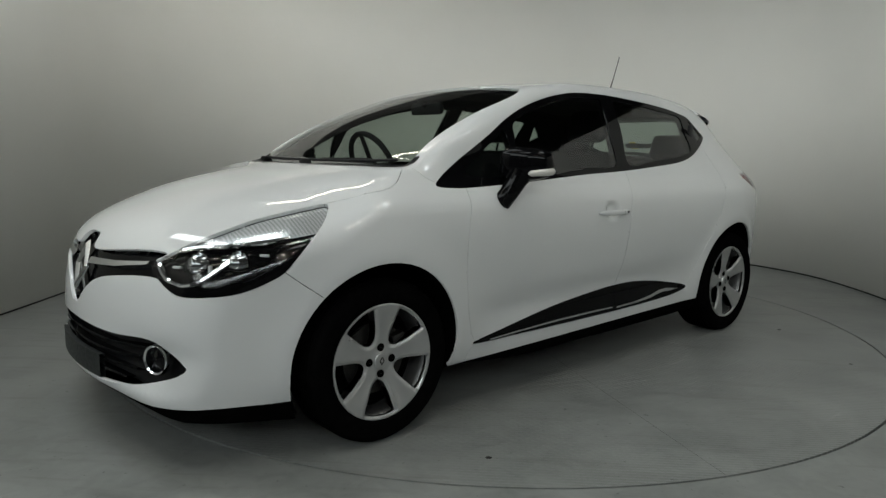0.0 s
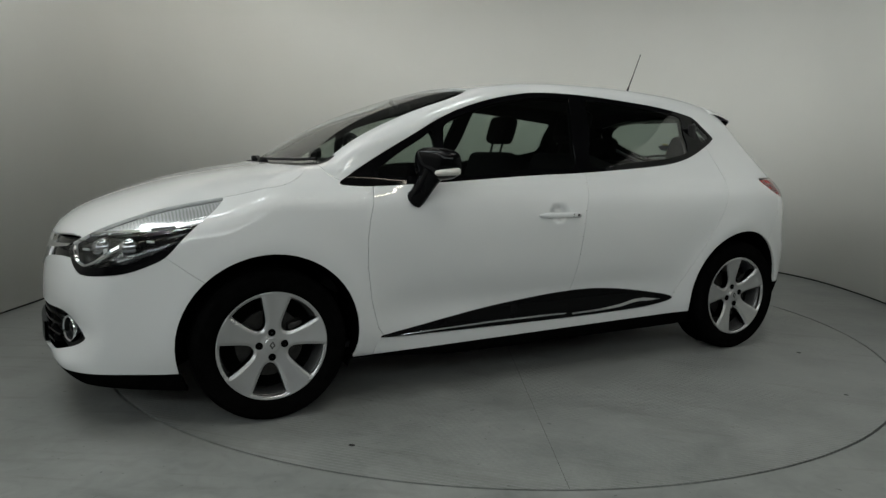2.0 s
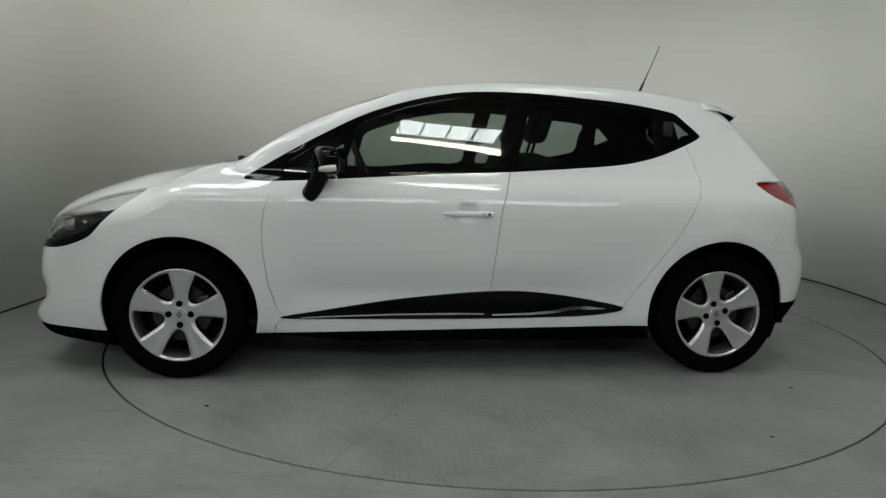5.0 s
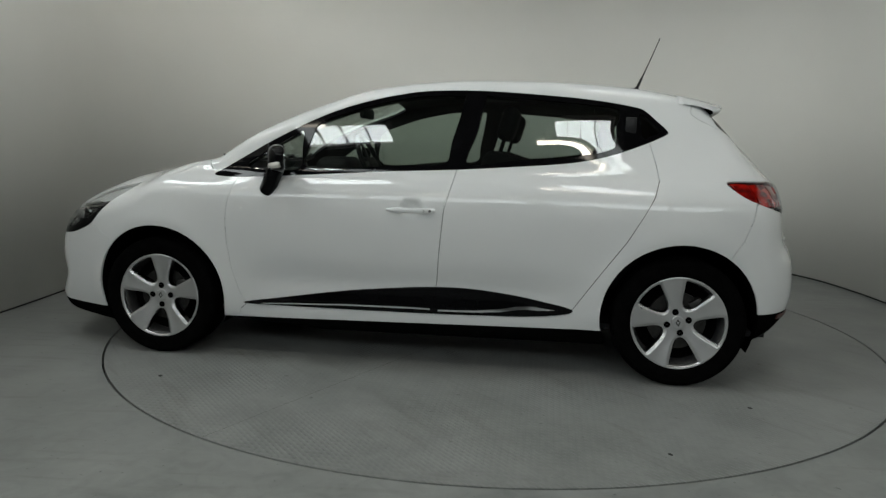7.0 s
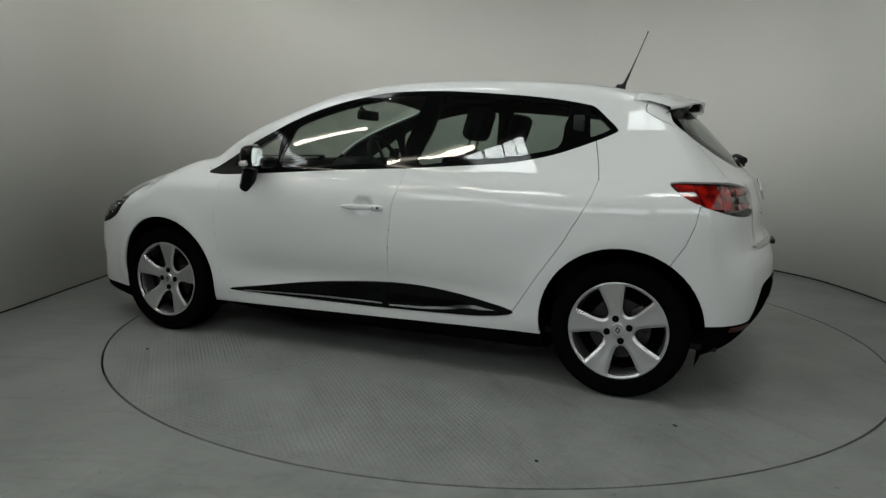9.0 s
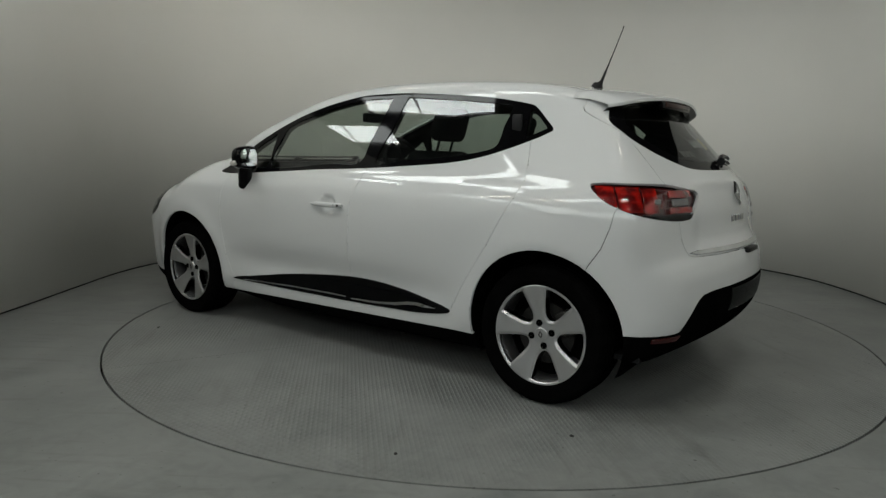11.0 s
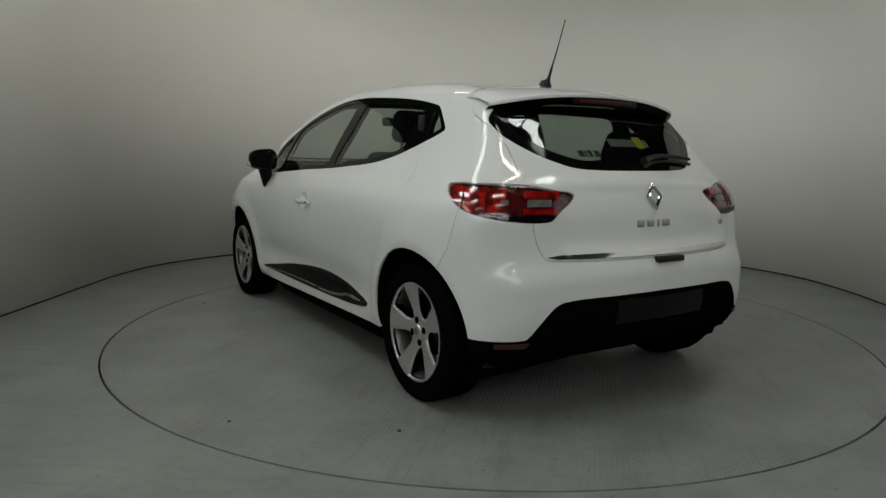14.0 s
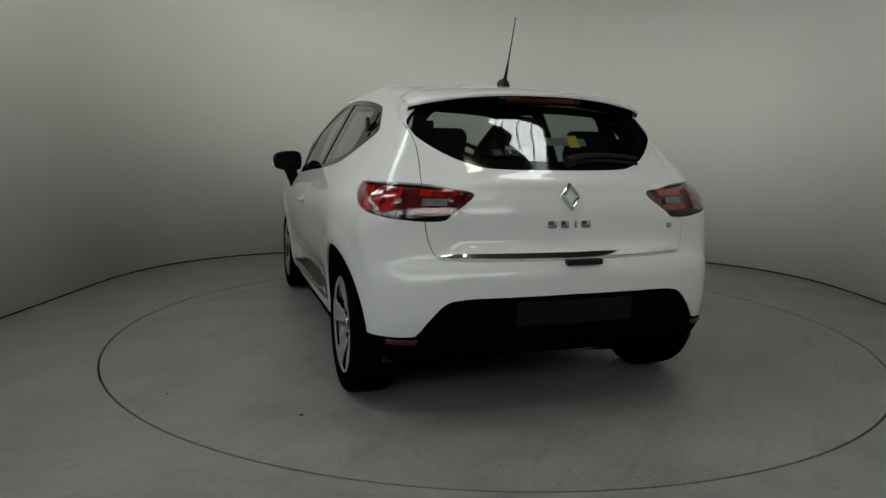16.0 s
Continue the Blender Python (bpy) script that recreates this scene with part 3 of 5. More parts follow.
HEAD_UPPER = [(-0.95, 0.735), (-0.90, 0.758), (-0.81, 0.760), (-0.666, 0.773), (-0.532, 0.796), (-0.40, 0.82), (-0.40, 0.95), (-0.95, 0.95)]
HEAD_RIM = [(-1.08, 0.662), (-1.0, 0.640), (-0.93, 0.627), (-0.80, 0.632), (-0.70, 0.652), (-0.62, 0.695), (-0.56, 0.750), (-0.50, 0.80), (-0.40, 0.80), (-0.40, 0.5), (-1.1, 0.5)]
GRILLE = [(-0.25, 0.50), (0.0, 0.498), (0.04, 0.502), (0.129, 0.571), (0.236, 0.616), (0.404, 0.641), (0.509, 0.647), (0.555, 0.640), (0.52, 0.675), (0.50, 0.70), (0.52, 0.722),
          (0.40, 0.724), (0.169, 0.702), (0.10, 0.705), (0.07, 0.745), (0.0, 0.752), (-0.25, 0.752)]
INTAKE = [(-0.25, 0.442), (0.0, 0.442), (0.119, 0.440), (0.343, 0.436), (0.524, 0.441), (0.599, 0.407), (0.649, 0.373), (0.660, 0.355), (0.62, 0.327), (0.501, 0.291), (0.342, 0.264),
          (0.174, 0.250), (0.0, 0.248), (-0.25, 0.248)]
TAIL = [(-0.488, 0.950), (-0.52, 0.959), (-0.583, 0.960), (-0.784, 0.956), (-0.909, 0.936), (-0.985, 0.914), (-0.926, 0.839), (-0.899, 0.815), (-0.813, 0.813), (-0.71, 0.824),
        (-0.62, 0.842), (-0.54, 0.874), (-0.497, 0.915)]
REAR_WINDOW = [(-0.25, 1.35), (0.0, 1.35), (0.235, 1.337), (0.40, 1.315), (0.52, 1.275), (0.582, 1.215), (0.575, 1.165), (0.554, 1.136), (0.50, 1.094), (0.445, 1.061), (0.346, 1.024), (0.234, 1.014),
               (0.0, 1.012), (-0.25, 1.012)]
# the clear part inside the black printed border
REAR_CLEAR = [(y if y < 0 else y * 0.88, 1.180 + (z - 1.180) * 0.78) for y, z in REAR_WINDOW]
GATE = [(-0.25, 1.42), (0.0, 1.42), (0.30, 1.40), (0.45, 1.365), (0.565, 1.30), (0.60, 1.22), (0.582, 1.16), (0.573, 1.10), (0.578, 1.032), (0.588, 0.956), (0.593, 0.812), (0.581, 0.73), (0.56, 0.682),
        (0.53, 0.665), (0.394, 0.661), (0.093, 0.661), (0.0, 0.661), (-0.25, 0.661)]
CHROME_STRIP = [(-0.25, 0.668), (0.30, 0.668), (0.50, 0.670), (0.545, 0.678), (0.49, 0.685), (0.30, 0.686), (-0.25, 0.686)]
DIFFUSER = [(-0.25, 0.524), (-0.15, 0.524), (-0.05, 0.524), (0.064, 0.524), (0.35, 0.519), (0.471, 0.512), (0.534, 0.494), (0.594, 0.429), (0.632, 0.377), (0.66, 0.362), (0.80, 0.352), (0.95, 0.345), (0.95, 0.05), (-0.25, 0.05)]
RED_STRIP = [(0.628, 0.352), (0.74, 0.345), (0.74, 0.328), (0.64, 0.333)]
REAR_BUMPER = [(-1.50, 0.615), (-1.555, 0.70), (-1.585, 0.78), (-1.60, 0.86), (-2.2, 0.86), (-2.2, 0.05), (-1.5, 0.05)]
FRONT_BUMPER = [(1.47, 0.515), (1.533, 0.565), (1.614, 0.625), (1.673, 0.671), (1.72, 0.72), (1.9, 0.79), (2.3, 0.80), (2.3, 0.05), (1.4, 0.05)]
FENDER = SEAM_A + [(0.90, 0.95), (0.985, 0.943), (1.03, 0.965), (1.085, 1.03), (1.95, 1.03), (1.95, 0.12), (0.88, 0.12), (0.86, 0.25)]
ROOF = [(0.26, -0.25), (0.262, 0.30), (0.20, 0.47), (0.0, 0.505), (-0.5, 0.52), (-1.0, 0.51), (-1.24, 0.49), (-1.27, 0.30), (-1.28, -0.25)]

# name, view, outline, and where on the skin it holds; the first that holds a face takes it
front, rear = (lambda c: c[:, 0] > 1.30), (lambda c: c[:, 0] < -1.25)
flank = lambda c: c[:, 1] > 0.40
REGIONS = [
    ("hole", "side", circle(HUB_X, ARCH_Z, ARCH_R), flank), ("hole", "side", circle(-HUB_X, ARCH_Z, ARCH_R), flank),
    ("underbody", "side", np.array([(2.3, 0.242), (1.7, 0.216), (0.94, 0.207), (-0.95, 0.243), (-1.61, 0.25), (-1.61, -0.1), (2.3, -0.1)]), None),
    ("vent_pane", "side", smooth_loop(VENT_PANE), flank), ("front_pane", "side", smooth_loop(FRONT_PANE), flank),
    ("rear_pane", "side", smooth_loop(REAR_PANE), flank), ("quarter_pane", "side", smooth_loop(QUARTER_PANE), flank),
    ("surround", "side", smooth_loop(DLO), flank),
    ("windscreen", "top", smooth_loop(WINDSCREEN), lambda c: (c[:, 2] > 0.98) & (c[:, 0] > 0)),
    ("cowl", "top", smooth_loop(COWL), lambda c: (c[:, 2] > 0.96) & (c[:, 0] > 0)),
    ("head_upper", "front_corner", np.array(HEAD_UPPER), None), ("head_rim", "front_corner", np.array(HEAD_RIM), None), ("headlight", "front_corner", smooth_loop(HEADLIGHT), lambda c: (c[:, 0] > 1.30) & (c[:, 1] > 0.3)),
    ("grille", "end", smooth_loop(GRILLE), lambda c: c[:, 0] > 1.85),
    ("bonnet", "top", smooth_loop(BONNET), lambda c: (c[:, 2] > 0.69) & (c[:, 0] > 1.0)),
    ("intake", "end", smooth_loop(INTAKE), lambda c: c[:, 0] > 1.8),
    ("tail_light", "rear_corner", smooth_loop(TAIL), rear),
    ("rear_window", "end", smooth_loop(REAR_CLEAR), lambda c: (c[:, 0] < -1.25) & (c[:, 2] > 0.95)),
    ("rear_border", "end", smooth_loop(REAR_WINDOW), lambda c: (c[:, 0] < -1.25) & (c[:, 2] > 0.95)),
    ("chrome_strip", "end", np.array(CHROME_STRIP), rear), ("tailgate", "end", smooth_loop(GATE), lambda c: (c[:, 0] < -1.27) & (c[:, 2] > 0.6)),
    ("reflector", "end", np.array(RED_STRIP), lambda c: c[:, 0] < -1.6),
    ("rear_plate", "end", np.array([(-0.25, 0.405), (0.26, 0.405), (0.26, 0.505), (-0.25, 0.505)]), lambda c: c[:, 0] < -1.62),
    ("diffuser", "end", smooth_loop(DIFFUSER), lambda c: c[:, 0] < -1.62),
    ("strip", "side", np.array(STRIP_FRONT), flank), ("strip_rear", "side", np.array(STRIP_REAR), flank),
    ("trim_front", "side", np.array([(0.9, 0.2), (0.9, 0.45), (-0.147, 0.45), (-0.147, 0.2)]), None), ("trim", "side", smooth_loop(TRIM), flank),
    ("rear_bumper", "side", np.array(REAR_BUMPER), lambda c: c[:, 0] < -1.4), ("front_bumper", "side", np.array(FRONT_BUMPER), lambda c: c[:, 0] > 1.4),
    ("front_door", "side", np.array(SEAM_A + [(0.5, 1.05), (-0.20, 1.05)] + SEAM_B[::-1] + [(0.3, 0.281), (0.78, 0.284)]), flank),
    ("rear_door", "side", np.array(SEAM_B + [(-0.25, 1.05), (-1.0, 1.14)] + SEAM_C[::-1] + [(-0.75, 0.31), (-0.5, 0.29)]), flank),
    ("fender", "side", np.array(FENDER), flank), ("roof", "top", smooth_loop(ROOF), lambda c: c[:, 2] > 1.25)]


def slice_tris(tris, loop, view, guard):
    """Splits the triangles along a closed outline."""
    q = tris @ view.T
    near = ((q.max(1) >= loop.min(0) - 1e-3) & (q.min(1) <= loop.max(0) + 1e-3)).all(1)
    if guard is not None:
        near &= guard(tris.mean(1))
    return np.vstack([tris[~near], slice_near(tris[near], loop, view)])


def slice_near(tris, loop, view):
    for a, b in zip(loop, np.roll(loop, -1, 0)):
        q = tris @ view.T
        lo, hi = np.minimum(a, b) - 1e-4, np.maximum(a, b) + 1e-4
        near = ((q.max(1) >= lo) & (q.min(1) <= hi)).all(1)
        e = b - a
        n = np.array([-e[1], e[0]]) / max(1e-9, np.hypot(*e))
        d = (q - a) @ n
        d[np.abs(d) < 2.5e-4] = 0
        hit = near & (d.max(1) > 0) & (d.min(1) < 0)
        if not hit.any():
            continue
        t, d, keep = tris[hit], d[hit], tris[~hit]
        s, out = np.sign(d), []
        zero = (s == 0).any(1)
        if zero.any():
            i = (s[zero] == 0).argmax(1)
            r = np.arange(len(i))
            A, B, C = t[zero][r, i], t[zero][r, (i + 1) % 3], t[zero][r, (i + 2) % 3]
            db, dc = d[zero][r, (i + 1) % 3], d[zero][r, (i + 2) % 3]
            M = B + (C - B) * (db / (db - dc))[:, None]
            out += [np.stack([A, B, M], 1), np.stack([A, M, C], 1)]
        rest = ~zero
        if rest.any():
            i = (s[rest] == -np.sign(s[rest].sum(1))[:, None]).argmax(1)
            r = np.arange(len(i))
            A, B, C = t[rest][r, i], t[rest][r, (i + 1) % 3], t[rest][r, (i + 2) % 3]
            da, db, dc = d[rest][r, i], d[rest][r, (i + 1) % 3], d[rest][r, (i + 2) % 3]
            P, Q = A + (B - A) * (da / (da - db))[:, None], A + (C - A) * (da / (da - dc))[:, None]
            out += [np.stack([A, P, Q], 1), np.stack([P, B, C], 1), np.stack([P, C, Q], 1)]
        tris = np.vstack([keep, *out])
    return tris


def in_loop(q, loop):
    inside = np.zeros(len(q), bool)
    for (ax, az), (bx, bz) in zip(loop, np.roll(loop, -1, 0)):
        if az != bz:
            inside ^= ((az > q[:, 1]) != (bz > q[:, 1])) & (q[:, 0] < ax + (q[:, 1] - az) * (bx - ax) / (bz - az))
    return inside


def cut_skin():
    """The left half of the skin as triangles by panel."""
    p = body_grid(190, 150, 62)
    n, m = p.shape[:2]
    a, b, c, d = p[:-1, :-1].reshape(-1, 3), p[:-1, 1:].reshape(-1, 3), p[1:, 1:].reshape(-1, 3), p[1:, :-1].reshape(-1, 3)
    tris = np.vstack([np.stack([a, c, b], 1), np.stack([a, d, c], 1)])
    # close the small openings at nose and tail
    for row, flip in ((p[0], False), (p[-1], True)):
        mid = row.mean(0) * [1, 0, 1]
        fan = np.stack([np.repeat(mid[None], m - 1, 0), row[:-1], row[1:]] if not flip else [np.repeat(mid[None], m - 1, 0), row[1:], row[:-1]], 1)
        tris = np.vstack([tris, fan])
    for name, view, loop, guard in REGIONS:
        tris = slice_tris(tris, np.asarray(loop), VIEWS[view], guard)
    area = np.linalg.norm(np.cross(tris[:, 1] - tris[:, 0], tris[:, 2] - tris[:, 0]), axis=1)
    tris = tris[area > 1e-9]
    c = tris.mean(1)
    label = np.full(len(tris), "shell", dtype=object)
    masks = {}
    free = np.ones(len(tris), bool)
    for name, view, loop, guard in REGIONS:
        ok = in_loop(c @ VIEWS[view].T, np.asarray(loop))
        if guard is not None:
            ok &= guard(c)
        if name in ("head_upper", "head_rim", "trim_front"):
            masks[name] = ok
            continue
        label[ok & free] = name
        free &= ~ok
    label[(label == "headlight") & masks["head_upper"]] = "headlight_upper"
    label[(label == "headlight") & masks["head_rim"]] = "headlight_rim"
    label[(label == "trim") & masks["trim_front"]] = "trim_front"
    nz = np.cross(tris[:, 1] - tris[:, 0], tris[:, 2] - tris[:, 0])
    nz = nz[:, 2] / np.linalg.norm(nz, axis=1)
    label[(c[:, 2] < 0.24) & (np.abs(nz) > 0.75) & (label != "hole")] = "underbody"
    return {k: tris[label == k] for k in set(label)}


def weld(tris):
    key = np.round(tris.reshape(-1, 3), 5)
    v, inv = np.unique(key, axis=0, return_inverse=True)
    f = inv.reshape(-1, 3)
    f = f[(f[:, 0] != f[:, 1]) & (f[:, 1] != f[:, 2]) & (f[:, 2] != f[:, 0])]
    return v, f


def heal(v, f, passes=3):
    """Splits triangles where a neighbour's corner lies on their edge, so that no crack stays open inside a panel."""
    for _ in range(passes):
        e = np.vstack([f[:, [0, 1]], f[:, [1, 2]], f[:, [2, 0]]])
        _, idx, cnt = np.unique(np.sort(e, 1), axis=0, return_index=True, return_counts=True)
        open_ = idx[cnt == 1]
        ids = np.unique(e[open_])
        tree = kdtree.KDTree(len(ids))
        for i in ids:
            tree.insert(Vector(v[i]), int(i))
        tree.balance()
        add, drop = [], set()
        for k in open_:
            t = k % len(f)
            if t in drop:
                continue
            a, b = e[k]
            c = [i for i in f[t] if i != a and i != b][0]
            d = v[b] - v[a]
            ln = np.linalg.norm(d)
            on = []
            for _co, m, _r in tree.find_range(Vector((v[a] + v[b]) / 2), ln / 2):
                if m in (a, b, c):
                    continue
                u = (v[m] - v[a]) @ d / (ln * ln)
                if 0.0 < u < 1.0 and np.linalg.norm(v[m] - v[a] - u * d) < 4e-5:
                    on.append((u, m))
            if on:
                chain = [a] + [m for _u, m in sorted(on)] + [b]
                add += [(p, q, c) for p, q in zip(chain, chain[1:])]
                drop.add(t)
        if not add:
            break
        f = np.vstack([np.delete(f, list(drop), 0), np.array(add)])
    return v, f


def flip_half(tris):
    return (tris * [1, -1, 1])[:, ::-1]


def panel(name, tris, mat, parent, label="", gap=0.0018, lip=0.014, lift=0.0):
    """A sheet of skin with its edge drawn back by the gap and folded inwards by the lip."""
    v, f = heal(*weld(tris))
    nrm = body_normal(np.where(np.abs(v[:, 1:2]) > -1, v, v))
    side = np.cross(v[f[:, 1]] - v[f[:, 0]], v[f[:, 2]] - v[f[:, 0]])
    wrong = (side * nrm[f].sum(1)).sum(1) < 0
    f[wrong] = f[wrong][:, ::-1]
    e = np.vstack([f[:, [0, 1]], f[:, [1, 2]], f[:, [2, 0]]])
    key = np.sort(e, 1)
    _, idx, cnt = np.unique(key, axis=0, return_index=True, return_counts=True)
    edge = e[idx[cnt == 1]]
    inward = np.zeros(v.shape)
    for col in (0, 1):
        w = np.cross(nrm[edge[:, col]], v[edge[:, 1]] - v[edge[:, 0]])
        np.add.at(inward, edge[:, col], w)
    ln = np.linalg.norm(inward, axis=1)
    rim = ln > 1e-9
    inward[rim] /= ln[rim][:, None]
    v = v + inward * gap * rim[:, None] + nrm * lift
    verts, normals, faces = list(v), list(nrm), [tuple(t) for t in f]
    if lip:
        ids = np.where(np.bincount(edge.ravel(), minlength=len(v)) > 0)[0]
        top = {i: len(verts) + 2 * k for k, i in enumerate(ids)}
        for i in ids:
            verts += [v[i], v[i] - nrm[i] * lip]
            normals += [-inward[i] * 0.8 + nrm[i] * 0.6, -inward[i]]
        faces += [(top[a], top[a] + 1, top[b] + 1, top[b]) for a, b in edge]
    normals = [n / (np.linalg.norm(n) + 1e-12) for n in normals]
    return link_mesh(name, verts, faces, mat, parent, label, True, normals)


def surface_x(y, z, sign=1):
    """The skin's x at a width and height, at the nose or the tail."""
    y, z = np.atleast_1d(np.asarray(y, float)), np.atleast_1d(np.asarray(z, float))
    lo, hi = np.full(y.shape, 0.9 * sign), np.full(y.shape, 2.4 * sign)
    for _ in range(24):
        mid = (lo + hi) / 2
        out = body(mid, y, z) > 0
        lo, hi = np.where(out, lo, mid), np.where(out, mid, hi)
    return lo


def surface_z(x, y):
    x, y = np.atleast_1d(np.asarray(x, float)), np.atleast_1d(np.asarray(y, float))
    lo, hi = np.full(y.shape, 0.6), np.full(y.shape, 1.8)
    for _ in range(24):
        mid = (lo + hi) / 2
        out = body(x, y, mid) > 0
        lo, hi = np.where(out, lo, mid), np.where(out, mid, hi)
    return lo


def surface_y(x, z):
    x, z = np.atleast_1d(np.asarray(x, float)), np.atleast_1d(np.asarray(z, float))
    lo, hi = np.full(x.shape, 0.2), np.full(x.shape, 1.1)
    for _ in range(24):
        mid = (lo + hi) / 2
        out = body(x, mid, z) > 0
        lo, hi = np.where(out, lo, mid), np.where(out, mid, hi)
    return lo


car = new("car")
tagged(car, "white five-door hatchback with silver alloy wheels on the turntable", "car")
SKIN = cut_skin()
both = lambda k: np.vstack([SKIN[k], flip_half(SKIN[k])])

for name, key, mat, label in (("body_shell", "shell", PAINT, "white body shell"), ("bonnet", "bonnet", PAINT, "white bonnet"), ("roof", "roof", PAINT, "white roof"),
                              ("tailgate", "tailgate", PAINT, "white tailgate"), ("rear_bumper", "rear_bumper", PAINT, "white rear bumper"),
                              ("front_bumper", "front_bumper", PAINT, "white front bumper"), ("diffuser", "diffuser", SHADE_BLACK, "black plastic lower bumper"),
                              ("underbody", "underbody", SHADE_BLACK, "black underbody"), ("cowl", "cowl", BLACK_PLASTIC, "black cowl under the windscreen")):
    panel(name, both(key), mat, car, label, 0.0010 if key == "front_bumper" else 0.0018)
panel("windscreen", both("windscreen"), WINDSCREEN_GLASS, car, "clear curved windscreen", 0.0, 0.0, -0.002)
rear_window = panel("rear_window", both("rear_window"), REAR_GLASS, car, "dark tinted rear window", 0.0, 0.0, -0.002)
panel("border", both("rear_border"), GLOSS_BLACK, rear_window, "gloss black printed border", 0.0, 0.0, -0.002)
panel("rear_plate_mount", both("rear_plate"), worn("dark_grey_plastic", (0.006, 0.007, 0.007), 0.4, shine=0.12), car, "blank dark rear number plate mount", 0.002, 0.01, 0.003)
panel("rear_trim_strip", both("chrome_strip"), CHROME, car, "chrome strip", 0.0, 0.02, 0.008)
for half in (lambda k: SKIN[k], lambda k: flip_half(SKIN[k])):
    panel("fender", half("fender"), PAINT, car, "white front fender", 0.0012)
    panel("quarter_pane", half("quarter_pane"), REAR_GLASS, car, "dark quarter window", 0.0, 0.0, -0.003)
    panel("window_surround", half("surround"), GLOSS_BLACK, car, "gloss black window surround", 0.0, 0.012, 0.001)
    d = panel("front_door", half("front_door"), PAINT, car, "white front door")
    panel("vent_pane", half("vent_pane"), GLASS, d, "small fixed side pane", 0.0, 0.0, -0.003)
    panel("window_pane", half("front_pane"), GLASS, d, "tinted door window", 0.0, 0.0, -0.003)
    panel("side_trim", half("trim_front"), GLOSS_BLACK, d, "gloss black side trim", 0.001, 0.012, 0.006)
    panel("trim_strip", half("strip"), CHROME, d, "chrome strip", 0.0, 0.012, 0.010)
    d = panel("rear_door", half("rear_door"), PAINT, car, "white rear door")
    panel("window_pane", half("rear_pane"), REAR_GLASS, d, "dark tinted door window", 0.0, 0.0, -0.003)
    panel("side_trim", half("trim"), GLOSS_BLACK, d, "gloss black side trim", 0.001, 0.012, 0.006)
    panel("trim_strip", half("strip_rear"), CHROME, d, "chrome strip", 0.0, 0.012, 0.010)
    panel("reflector", half("reflector"), DULL_RED, car, "red reflector", 0.0, 0.01, 0.006)


# ---- lamps ----
def pushed(tris, depth):
    v, f = weld(tris)
    return v - body_normal(v) * depth, f


def bead(bm, pts, r):
    tube(bm, [tuple(p) for p in pts], [r * (0.5 if i in (0, len(pts) - 1) else 1) for i in range(len(pts))], 8)


def on_front(y, z, out=0.0):
    x = surface_x(y, z)
    p = np.stack([x, np.atleast_1d(y), np.atleast_1d(z)], 1).astype(float)
    return p + body_normal(p) * out


def on_rear(y, z, out=0.0):
    x = surface_x(y, z, -1)
    p = np.stack([x, np.atleast_1d(y), np.atleast_1d(z)], 1).astype(float)
    return p + body_normal(p) * out


